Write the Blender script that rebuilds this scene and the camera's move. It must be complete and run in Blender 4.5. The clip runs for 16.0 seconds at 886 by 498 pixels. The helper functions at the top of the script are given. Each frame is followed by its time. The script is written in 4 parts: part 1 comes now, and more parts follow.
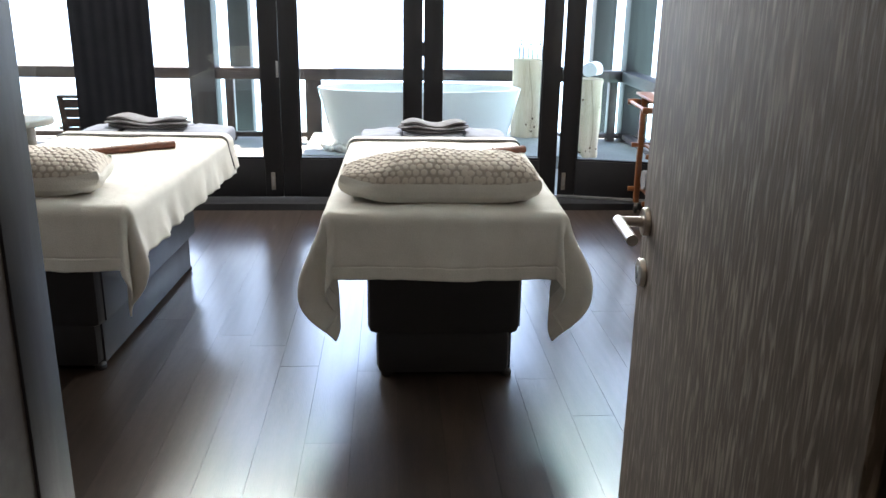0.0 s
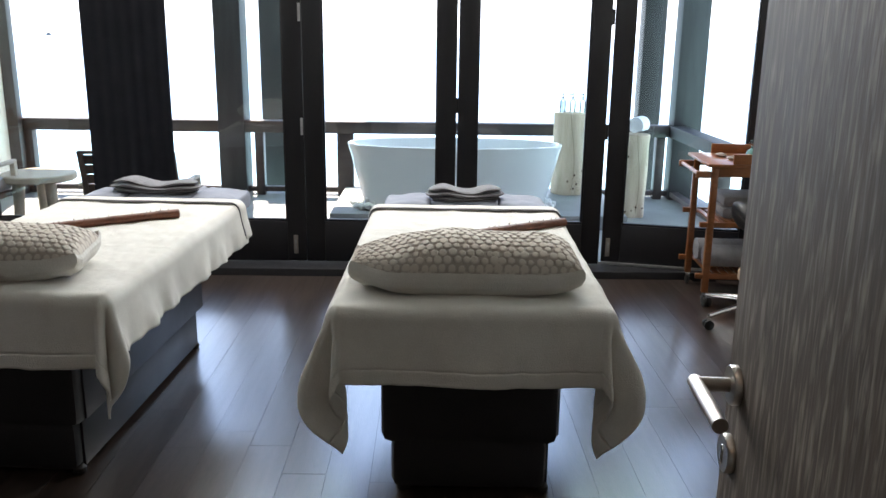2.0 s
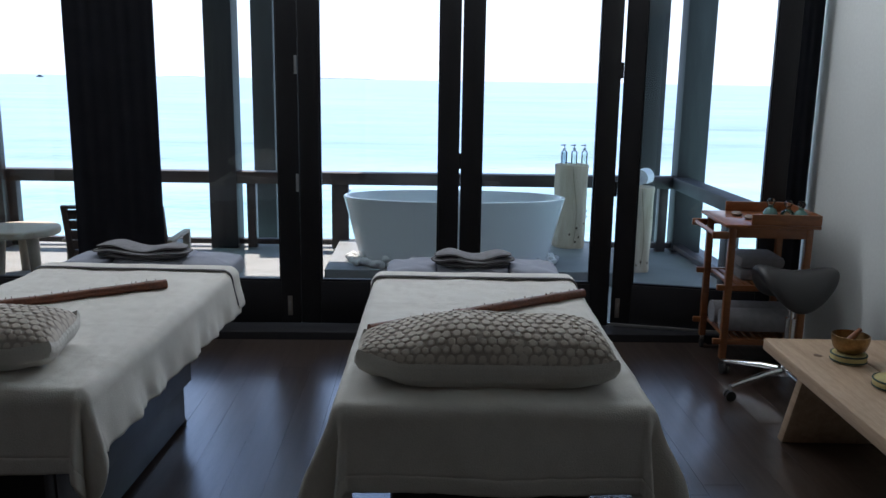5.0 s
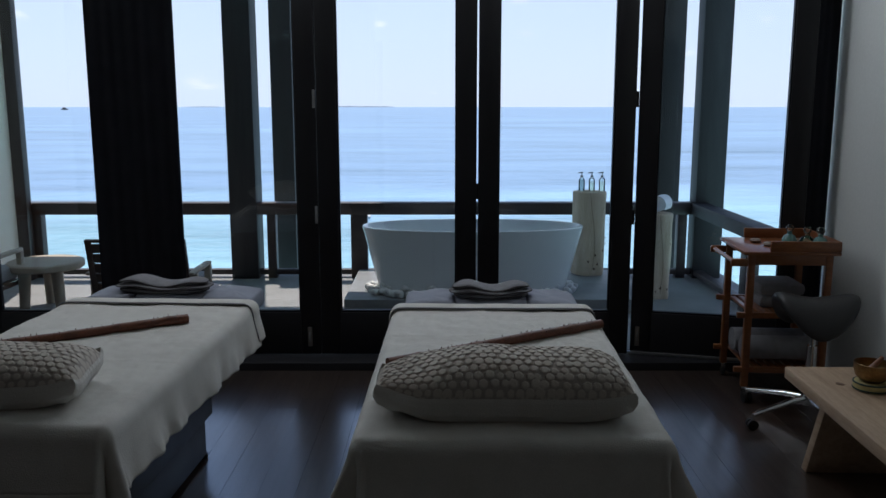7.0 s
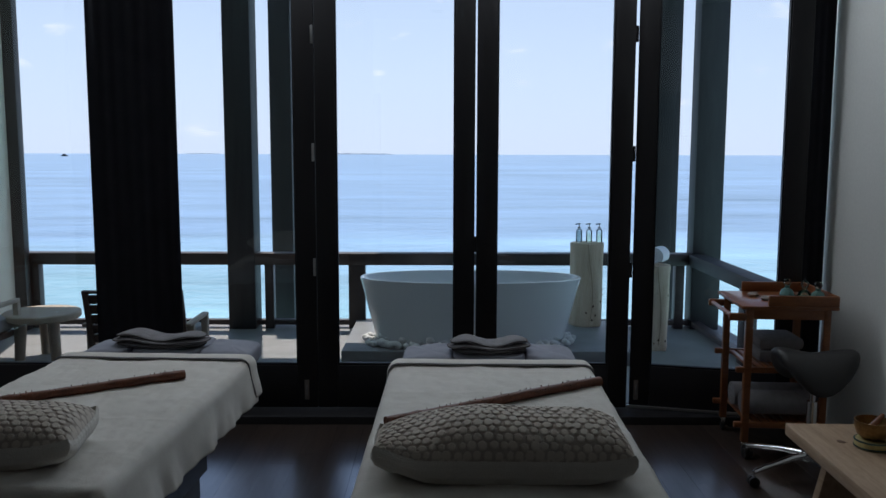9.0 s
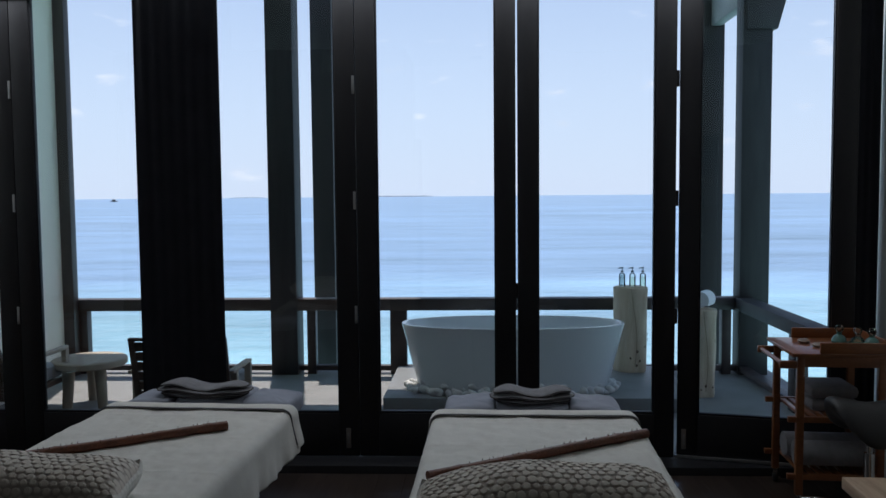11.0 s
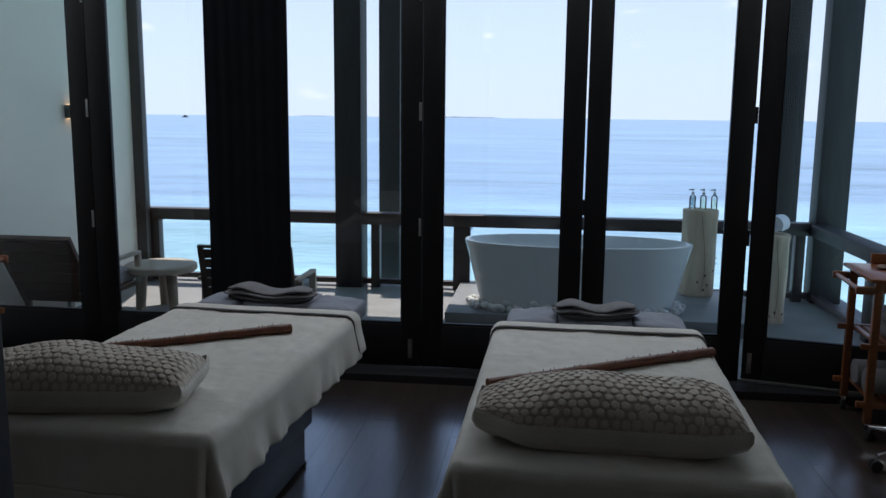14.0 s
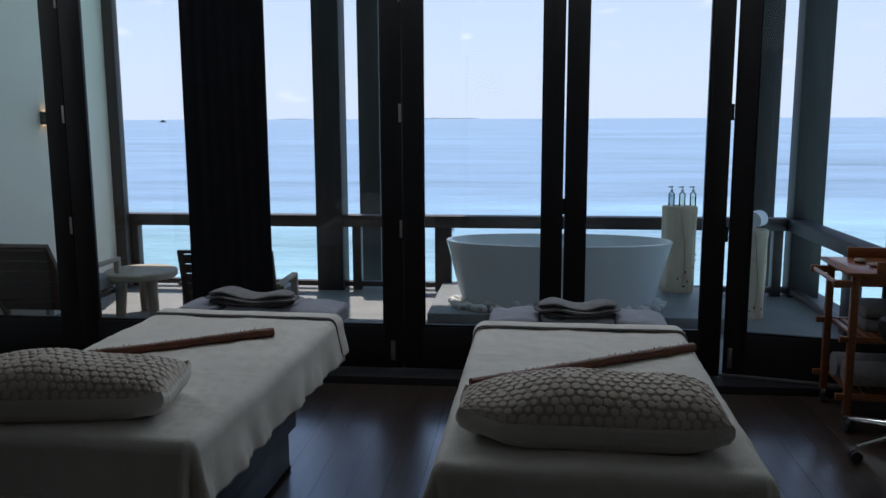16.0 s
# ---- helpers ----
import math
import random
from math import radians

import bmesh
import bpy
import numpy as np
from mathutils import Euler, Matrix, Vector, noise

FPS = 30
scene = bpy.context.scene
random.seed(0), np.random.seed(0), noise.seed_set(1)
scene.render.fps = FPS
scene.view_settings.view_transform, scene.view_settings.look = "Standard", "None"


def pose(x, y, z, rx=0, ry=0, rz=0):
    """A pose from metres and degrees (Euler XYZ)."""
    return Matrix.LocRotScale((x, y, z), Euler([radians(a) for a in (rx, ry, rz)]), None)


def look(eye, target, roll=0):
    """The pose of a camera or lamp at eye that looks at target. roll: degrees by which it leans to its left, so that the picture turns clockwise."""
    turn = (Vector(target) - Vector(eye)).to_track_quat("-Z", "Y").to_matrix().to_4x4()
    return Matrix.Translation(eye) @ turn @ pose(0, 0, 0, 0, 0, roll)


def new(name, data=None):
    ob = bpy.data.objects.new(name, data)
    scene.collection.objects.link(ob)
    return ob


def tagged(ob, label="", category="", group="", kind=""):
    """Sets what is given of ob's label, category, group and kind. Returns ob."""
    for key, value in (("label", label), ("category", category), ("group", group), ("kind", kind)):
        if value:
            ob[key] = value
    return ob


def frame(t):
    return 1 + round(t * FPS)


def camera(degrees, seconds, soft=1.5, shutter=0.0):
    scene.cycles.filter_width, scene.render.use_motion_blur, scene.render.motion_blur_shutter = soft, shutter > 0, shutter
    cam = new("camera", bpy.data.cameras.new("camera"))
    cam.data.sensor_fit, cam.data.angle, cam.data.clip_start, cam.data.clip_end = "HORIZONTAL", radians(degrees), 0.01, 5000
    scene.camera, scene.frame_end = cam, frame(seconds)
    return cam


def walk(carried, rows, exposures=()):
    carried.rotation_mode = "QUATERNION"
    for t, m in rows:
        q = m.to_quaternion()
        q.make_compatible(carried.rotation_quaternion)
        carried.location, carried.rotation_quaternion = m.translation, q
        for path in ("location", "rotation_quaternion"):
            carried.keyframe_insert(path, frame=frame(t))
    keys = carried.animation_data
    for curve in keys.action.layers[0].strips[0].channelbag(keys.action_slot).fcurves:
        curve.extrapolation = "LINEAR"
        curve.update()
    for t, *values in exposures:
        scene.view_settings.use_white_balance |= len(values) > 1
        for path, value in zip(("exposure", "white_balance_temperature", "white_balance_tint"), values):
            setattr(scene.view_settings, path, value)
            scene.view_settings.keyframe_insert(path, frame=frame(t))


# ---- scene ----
cam = camera(55.9, 16.0)
PATH = [
    (0, (0.032, 0.092, 1.399), (0.155, 1.998, 0.806), 0.9),
    (0.5, (0.019, 0.263, 1.423), (0.146, 2.177, 0.859), 0.5),
    (1, (0.063, 0.332, 1.441), (0.174, 2.256, 0.908), 0.7),
    (1.5, (0.102, 0.407, 1.448), (0.162, 2.342, 0.944), 0.7),
    (2, (0.099, 0.525, 1.434), (0.125, 2.463, 0.941), 0.8),
    (2.5, (0.028, 0.682, 1.432), (0.081, 2.618, 0.933), 0.4),
    (3, (-0.007, 0.748, 1.451), (0.081, 2.685, 0.961), 0.3),
    (3.5, (0.0, 0.777, 1.464), (0.096, 2.72, 1.0), 0.8),
    (4, (0.016, 0.794, 1.475), (0.099, 2.744, 1.039), 1.1),
    (6.5, (0.03, 0.776, 1.515), (0.039, 2.744, 1.157), -0.0),
    (7, (0.034, 0.772, 1.523), (0.037, 2.743, 1.185), -0.0),
    (7.5, (0.03, 0.768, 1.535), (0.034, 2.743, 1.226), 0.1),
    (8, (0.03, 0.77, 1.541), (0.043, 2.75, 1.26), 0.2),
    (10.5, (0.028, 0.775, 1.588), (-0.014, 2.769, 1.437), -0.3),
    (11, (0.029, 0.787, 1.59), (-0.06, 2.781, 1.461), -0.5),
    (11.5, (0.022, 0.787, 1.59), (-0.121, 2.778, 1.468), -0.6),
    (12, (0.019, 0.804, 1.578), (-0.18, 2.789, 1.436), -0.4),
    (12.5, (0.016, 0.819, 1.571), (-0.227, 2.795, 1.387), -0.0),
    (13, (0.015, 0.827, 1.562), (-0.241, 2.797, 1.334), 0.2),
    (13.5, (0.018, 0.813, 1.556), (-0.23, 2.779, 1.287), 0.3),
    (14, (0.022, 0.831, 1.537), (-0.217, 2.791, 1.223), 0.6),
    (14.5, (0.027, 0.839, 1.531), (-0.211, 2.796, 1.194), 0.6),
    (15, (0.025, 0.84, 1.531), (-0.208, 2.798, 1.201), 0.2),
    (15.5, (0.027, 0.836, 1.533), (-0.191, 2.798, 1.216), -0.1),
    (16, (0.025, 0.826, 1.536), (-0.171, 2.792, 1.225), -0.2),
]
walk(cam, [(t, look(eye, target, roll)) for t, eye, target, roll in PATH],
     exposures=[(0.0, 3.35, 7500, 15), (1.5, 2.95, 7400, 15), (3.0, 2.4, 7050, 15), (4.2, 1.8, 6650, 15), (6.3, 0.6, 6450, 14), (8.0, 0.44, 6500, 14), (10.4, 0.34, 6500, 14), (12.0, 0.34, 6500, 14), (14.8, 0.58, 6500, 14), (16.0, 0.40, 6500, 14)])

# ---- world, sun, lamps ----
world = bpy.data.worlds.new("sky")
scene.world = world
world.use_nodes = True
wn, wl = world.node_tree.nodes, world.node_tree.links
sky = wn.new("ShaderNodeTexSky")
sky.sky_type, sky.sun_disc = "NISHITA", False
sky.sun_elevation, sky.sun_rotation = radians(68), radians(-12)
sky.air_density, sky.dust_density, sky.ozone_density = 1.0, 0.2, 4.0
# pale sea haze towards the horizon and a few faint fair-weather clouds
way = wn.new("ShaderNodeTexCoord")
split = wn.new("ShaderNodeSeparateXYZ")
wl.new(way.outputs["Generated"], split.inputs[0])
haze = wn.new("ShaderNodeMapRange")
haze.interpolation_type = "SMOOTHSTEP"
haze.inputs["From Min"].default_value, haze.inputs["From Max"].default_value = -0.02, 0.55
haze.inputs["To Min"].default_value, haze.inputs["To Max"].default_value = 0.92, 0.0
wl.new(split.outputs["Z"], haze.inputs["Value"])
veil = wn.new("ShaderNodeMix")
veil.data_type = "RGBA"
veil.inputs["B"].default_value = (5.2, 6.5, 8.3, 1)
wl.new(haze.outputs[0], veil.inputs["Factor"]), wl.new(sky.outputs[0], veil.inputs["A"])
place, puff, thin = wn.new("ShaderNodeMapping"), wn.new("ShaderNodeTexNoise"), wn.new("ShaderNodeMapRange")
place.inputs["Scale"].default_value = (17, 17, 48)
puff.inputs["Scale"].default_value, puff.inputs["Detail"].default_value = 1.0, 6
thin.inputs["From Min"].default_value, thin.inputs["From Max"].default_value = 0.645, 0.80
thin.inputs["To Max"].default_value = 0.55
wl.new(way.outputs["Generated"], place.inputs["Vector"]), wl.new(place.outputs[0], puff.inputs["Vector"]), wl.new(puff.outputs["Fac"], thin.inputs["Value"])
cloud = wn.new("ShaderNodeMix")
cloud.data_type = "RGBA"
cloud.inputs["B"].default_value = (8.5, 8.9, 9.5, 1)
wl.new(thin.outputs[0], cloud.inputs["Factor"]), wl.new(veil.outputs["Result"], cloud.inputs["A"])
wn["Background"].inputs["Strength"].default_value = 0.10
wl.new(cloud.outputs["Result"], wn["Background"].inputs["Color"])

sun = new("sun", bpy.data.lights.new("sun", "SUN"))
sun.data.energy, sun.data.angle, sun.data.color = 4.0, radians(0.5), (1.0, 0.95, 0.88)
sun.matrix_world = look((0, 0, 0), (0.21 * math.cos(radians(68)), -0.98 * math.cos(radians(68)), -math.sin(radians(68))))

# unseen recessed ceiling downlights, assumed from warm light on the bed; rims built below
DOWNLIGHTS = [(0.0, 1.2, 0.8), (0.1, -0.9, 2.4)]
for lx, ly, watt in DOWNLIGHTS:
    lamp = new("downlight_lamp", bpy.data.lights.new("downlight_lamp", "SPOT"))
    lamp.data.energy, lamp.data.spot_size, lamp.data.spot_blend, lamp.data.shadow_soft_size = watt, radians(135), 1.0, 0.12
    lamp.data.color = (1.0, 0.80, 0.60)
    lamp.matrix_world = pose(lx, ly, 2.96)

# unseen lamp in the folding doors' upper opening, added to boost the sky's light
daylight_fill = new("daylight_fill", bpy.data.lights.new("daylight_fill", "AREA"))
daylight_fill.data.shape, daylight_fill.data.size, daylight_fill.data.size_y = "RECTANGLE", 5.7, 0.2
daylight_fill.data.energy, daylight_fill.data.color = 29.0, (0.86, 0.94, 1.0)
daylight_fill.matrix_world = look((-0.75, 5.56, 2.83), (-0.75, 3.1, 1.0))

# ---- materials ----
def material(name, color, rough=0.6, metal=0.0, second=None, scale=8.0, fine=90.0, bump=0.15, stretch=(1, 1, 1), amount=0.5, coat=0.0, dist=0.004):
    """A surface with colour variation at two scales and fine relief."""
    m = bpy.data.materials.new(name)
    m.use_nodes = True
    n, l = m.node_tree.nodes, m.node_tree.links
    p = n["Principled BSDF"]
    p.inputs["Roughness"].default_value, p.inputs["Metallic"].default_value = rough, metal
    p.inputs["Coat Weight"].default_value = coat
    co = n.new("ShaderNodeTexCoord")
    mp = n.new("ShaderNodeMapping")
    mp.inputs["Scale"].default_value = stretch
    l.new(co.outputs["Object"], mp.inputs["Vector"])
    a, b = n.new("ShaderNodeTexNoise"), n.new("ShaderNodeTexNoise")
    a.inputs["Scale"].default_value, a.inputs["Detail"].default_value = scale, 6
    b.inputs["Scale"].default_value, b.inputs["Detail"].default_value = fine, 4
    l.new(mp.outputs[0], a.inputs["Vector"]), l.new(mp.outputs[0], b.inputs["Vector"])
    add = n.new("ShaderNodeMath")
    add.operation = "ADD"
    l.new(a.outputs["Fac"], add.inputs[0]), l.new(b.outputs["Fac"], add.inputs[1])
    ramp = n.new("ShaderNodeMapRange")
    ramp.inputs["From Min"].default_value, ramp.inputs["From Max"].default_value = 0.7, 1.3
    ramp.inputs["To Max"].default_value = amount * 2
    l.new(add.outputs[0], ramp.inputs["Value"])
    mix = n.new("ShaderNodeMix")
    mix.data_type = "RGBA"
    mix.inputs["A"].default_value = (*color, 1)
    mix.inputs["B"].default_value = (*(second or [c * 0.72 for c in color]), 1)
    l.new(ramp.outputs[0], mix.inputs["Factor"])
    l.new(mix.outputs["Result"], p.inputs["Base Color"])
    if bump:
        bp = n.new("ShaderNodeBump")
        bp.inputs["Strength"].default_value, bp.inputs["Distance"].default_value = bump, dist
        l.new(add.outputs[0], bp.inputs["Height"])
        l.new(bp.outputs[0], p.inputs["Normal"])
    rr = n.new("ShaderNodeMapRange")
    rr.inputs["To Min"].default_value, rr.inputs["To Max"].default_value = max(0.02, rough - 0.08), min(1, rough + 0.08)
    l.new(a.outputs["Fac"], rr.inputs["Value"]), l.new(rr.outputs[0], p.inputs["Roughness"])
    return m


def glowing(name, color, strength):
    m = bpy.data.materials.new(name)
    m.use_nodes = True
    p = m.node_tree.nodes["Principled BSDF"]
    p.inputs["Emission Color"].default_value, p.inputs["Emission Strength"].default_value = (*color, 1), strength
    return m


def clear_glass(name, tint=(1, 1, 1), rough=0.0):
    """Thin clear glass: a see-through sheet with a mirror sheen."""
    m = bpy.data.materials.new(name)
    m.use_nodes = True
    n, l = m.node_tree.nodes, m.node_tree.links
    n.remove(n["Principled BSDF"])
    t, g, x, f = n.new("ShaderNodeBsdfTransparent"), n.new("ShaderNodeBsdfGlossy"), n.new("ShaderNodeMixShader"), n.new("ShaderNodeFresnel")
    t.inputs["Color"].default_value = (*tint, 1)
    g.inputs["Roughness"].default_value = rough
    f.inputs["IOR"].default_value = 1.45
    l.new(f.outputs[0], x.inputs[0]), l.new(t.outputs[0], x.inputs[1]), l.new(g.outputs[0], x.inputs[2])
    l.new(x.outputs[0], n["Material Output"].inputs["Surface"])
    return m


WALL = material("painted_plaster", (0.74, 0.76, 0.74), 0.7, second=(0.68, 0.70, 0.68), scale=1.5, fine=60, bump=0.06)
CREAM = material("cream_balcony_plaster", (0.88, 0.84, 0.74), 0.75, second=(0.82, 0.78, 0.68), scale=1.2, fine=50, bump=0.08)
CEIL = material("ceiling_paint", (0.78, 0.77, 0.74), 0.8, scale=2, fine=60, bump=0.05)
FRAME = material("black_stained_timber", (0.007, 0.007, 0.010), 0.5, second=(0.012, 0.011, 0.013), scale=6, fine=70, stretch=(6, 6, 0.6), bump=0.1)
POST = material("dark_grey_timber", (0.022, 0.023, 0.025), 0.62, second=(0.013, 0.013, 0.015), scale=5, fine=60, stretch=(5, 5, 0.5), bump=0.15)
RAILW = material("dark_brown_timber", (0.05, 0.037, 0.033), 0.5, second=(0.03, 0.022, 0.02), scale=5, fine=60, stretch=(0.6, 5, 5), bump=0.15)
PILE = material("weathered_black_timber", (0.013, 0.012, 0.012), 0.6, second=(0.028, 0.028, 0.030), scale=3, fine=30, stretch=(6, 6, 0.5), bump=0.3, amount=0.3)
DECK = material("grey_deck_stone", (0.23, 0.232, 0.225), 0.6, second=(0.165, 0.168, 0.163), scale=4, fine=60, bump=0.2)
PLINTH = material("grey_concrete", (0.22, 0.23, 0.23), 0.5, second=(0.16, 0.165, 0.165), scale=5, fine=80, bump=0.2)
CURTAIN = material("black_curtain_cloth", (0.010, 0.011, 0.019), 0.9, second=(0.008, 0.009, 0.015), scale=10, fine=300, bump=0.2)
LINEN = material("cream_linen", (0.70, 0.675, 0.625), 0.9, second=(0.60, 0.575, 0.525), scale=14, fine=260, bump=0.7, amount=0.45, dist=0.0022)
SHEET = material("white_cotton", (0.78, 0.79, 0.8), 0.9, second=(0.7, 0.71, 0.73), scale=20, fine=400, bump=0.25, dist=0.002)
COVER = material("pale_grey_cover", (0.29, 0.305, 0.36), 0.85, second=(0.23, 0.245, 0.29), scale=14, fine=300, bump=0.3, dist=0.002)
GREYTOWEL = material("grey_terry", (0.25, 0.245, 0.26), 0.95, second=(0.19, 0.185, 0.195), scale=30, fine=500, bump=0.7, dist=0.003)
PIPING = material("dark_piping", (0.05, 0.045, 0.045), 0.9, scale=20, fine=300, bump=0.2)
BASEBLK = material("black_laminate", (0.005, 0.005, 0.007), 0.55, second=(0.008, 0.008, 0.010), scale=6, fine=160, bump=0.05)
BASEGREY = material("charcoal_laminate", (0.016, 0.017, 0.020), 0.4, second=(0.012, 0.013, 0.016), scale=6, fine=160, bump=0.05)
CANE = material("red_brown_cane", (0.20, 0.062, 0.028), 0.45, second=(0.09, 0.028, 0.014), scale=18, fine=120, bump=0.5)
CARTW = material("orange_stained_wood", (0.29, 0.10, 0.032), 0.4, second=(0.18, 0.058, 0.018), scale=7, fine=60, stretch=(1, 1, 5), bump=0.15, coat=0.2)
OAK = material("pale_oak", (0.50, 0.35, 0.23), 0.55, second=(0.33, 0.215, 0.13), scale=4, fine=36, stretch=(9, 0.6, 9), bump=0.25)
OAKDARK = material("oak_knot", (0.16, 0.085, 0.045), 0.6, scale=10, fine=60)
CHROME = material("polished_chrome", (0.75, 0.75, 0.76), 0.14, 1.0, second=(0.7, 0.7, 0.71), scale=20, fine=200, bump=0)
STEEL = material("brushed_steel", (0.5, 0.46, 0.43), 0.32, 1.0, second=(0.42, 0.38, 0.35), scale=8, fine=200, stretch=(1, 1, 6), bump=0.08)
ALU = material("worn_aluminium", (0.6, 0.6, 0.6), 0.4, 1.0, scale=20, fine=200, bump=0.05)
RUBBER = material("black_rubber", (0.012, 0.012, 0.012), 0.6, scale=20, fine=200, bump=0.1)
VINYL = material("dark_grey_vinyl", (0.015, 0.014, 0.014), 0.48, second=(0.020, 0.019, 0.019), scale=12, fine=260, bump=0.2)
ACRYL = material("white_acrylic", (0.78, 0.8, 0.8), 0.16, second=(0.75, 0.77, 0.77), scale=2, fine=30, bump=0, coat=0.3)
PEBBLE = material("white_pebble", (0.72, 0.72, 0.7), 0.6, second=(0.58, 0.58, 0.56), scale=20, fine=90, bump=0.2)
LOG = material("bleached_log", (0.64, 0.54, 0.41), 0.75, second=(0.44, 0.33, 0.22), scale=6, fine=60, stretch=(4, 4, 0.7), bump=0.4, amount=0.4)
LOGEND = material("log_end_grain", (0.55, 0.46, 0.33), 0.8, second=(0.42, 0.33, 0.22), scale=12, fine=90)
DARKCRACK = material("dark_crack", (0.10, 0.055, 0.03), 0.9, scale=20, fine=90)
TEAK = material("grey_brown_teak", (0.10, 0.062, 0.045), 0.6, second=(0.06, 0.038, 0.028), scale=6, fine=60, stretch=(1, 5, 5), bump=0.25)
PALEWOOD = material("limed_wood", (0.40, 0.34, 0.27), 0.65, second=(0.30, 0.25, 0.19), scale=6, fine=60, bump=0.25)
CUSHION = material("outdoor_cushion", (0.30, 0.30, 0.31), 0.9, scale=14, fine=250, bump=0.25)
BRASS = material("hammered_bronze", (0.42, 0.27, 0.12), 0.35, 1.0, second=(0.25, 0.15, 0.07), scale=20, fine=90, bump=0.3)
GOLDCLOTH = material("yellow_brocade", (0.55, 0.50, 0.20), 0.7, second=(0.42, 0.30, 0.14), scale=25, fine=160, bump=0.3)
GREENCORD = material("dark_green_cord", (0.03, 0.07, 0.06), 0.7, scale=25, fine=200)
STONE = material("massage_stone", (0.30, 0.23, 0.18), 0.5, second=(0.20, 0.15, 0.12), scale=20, fine=90)
BOTTLE = clear_glass("bottle_glass", (0.92, 0.96, 0.95))
OILGREEN = material("teal_glass_oil", (0.10, 0.22, 0.20), 0.08, scale=20, fine=90, bump=0)
OILPALE = clear_glass("pale_oil", (0.93, 0.96, 0.86))
OILDARK = clear_glass("dark_bottle_fill", (0.68, 0.74, 0.74))
PUMP = material("grey_pump", (0.42, 0.44, 0.46), 0.4, scale=20, fine=90)
GLASS = clear_glass("window_glass")
LAMPBLK = material("dark_lamp_metal", (0.06, 0.08, 0.085), 0.5, scale=20, fine=90)
WARMGLOW = glowing("warm_lamp_glow", (1.0, 0.62, 0.28), 1.2)


def veneer():
    """Dark oak veneer with pale, wire-brushed vertical grain."""
    m = material("dark_brushed_veneer", (0.054, 0.039, 0.029), 0.62, second=(0.092, 0.070, 0.054), scale=4, fine=40, stretch=(4, 4, 0.5), bump=0.2)
    n, l = m.node_tree.nodes, m.node_tree.links
    p = n["Principled BSDF"]
    old = p.inputs["Base Color"].links[0].from_socket
    co, mp, ns = n.new("ShaderNodeTexCoord"), n.new("ShaderNodeMapping"), n.new("ShaderNodeTexNoise")
    mp.inputs["Scale"].default_value = (110, 110, 13)
    l.new(co.outputs["Object"], mp.inputs["Vector"]), l.new(mp.outputs[0], ns.inputs["Vector"])
    ns.inputs["Scale"].default_value, ns.inputs["Detail"].default_value, ns.inputs["Distortion"].default_value = 1.0, 5, 0.6
    r = n.new("ShaderNodeMapRange")
    r.inputs["From Min"].default_value, r.inputs["From Max"].default_value = 0.48, 0.76
    l.new(ns.outputs["Fac"], r.inputs["Value"])
    mix = n.new("ShaderNodeMix")
    mix.data_type = "RGBA"
    mix.inputs["B"].default_value = (0.25, 0.21, 0.175, 1)
    l.new(old, mix.inputs["A"]), l.new(r.outputs[0], mix.inputs["Factor"]), l.new(mix.outputs["Result"], p.inputs["Base Color"])
    return m


VENEER = veneer()
VENEER.node_tree.nodes["Principled BSDF"].inputs["Specular IOR Level"].default_value = 0.22


def plank_wood():
    """Dark, satin floor boards; each board takes its own tone."""
    m = material("dark_floor_wood", (0.056, 0.038, 0.029), 0.36, coat=1.0, second=(0.030, 0.020, 0.016), scale=3, fine=36, stretch=(9, 0.7, 9), bump=0.12)
    n, l = m.node_tree.nodes, m.node_tree.links
    p = n["Principled BSDF"]
    old = p.inputs["Base Color"].links[0].from_socket
    l.new(p.inputs["Normal"].links[0].from_socket, p.inputs["Coat Normal"])
    p.inputs["Coat Roughness"].default_value, p.inputs["Coat IOR"].default_value = 0.15, 2.35
    info, hsv, r = n.new("ShaderNodeObjectInfo"), n.new("ShaderNodeHueSaturation"), n.new("ShaderNodeMapRange")
    r.inputs["To Min"].default_value, r.inputs["To Max"].default_value = 0.78, 1.3
    l.new(info.outputs["Random"], r.inputs["Value"]), l.new(r.outputs[0], hsv.inputs["Value"])
    l.new(old, hsv.inputs["Color"]), l.new(hsv.outputs[0], p.inputs["Base Color"])
    return m


PLANK = plank_wood()


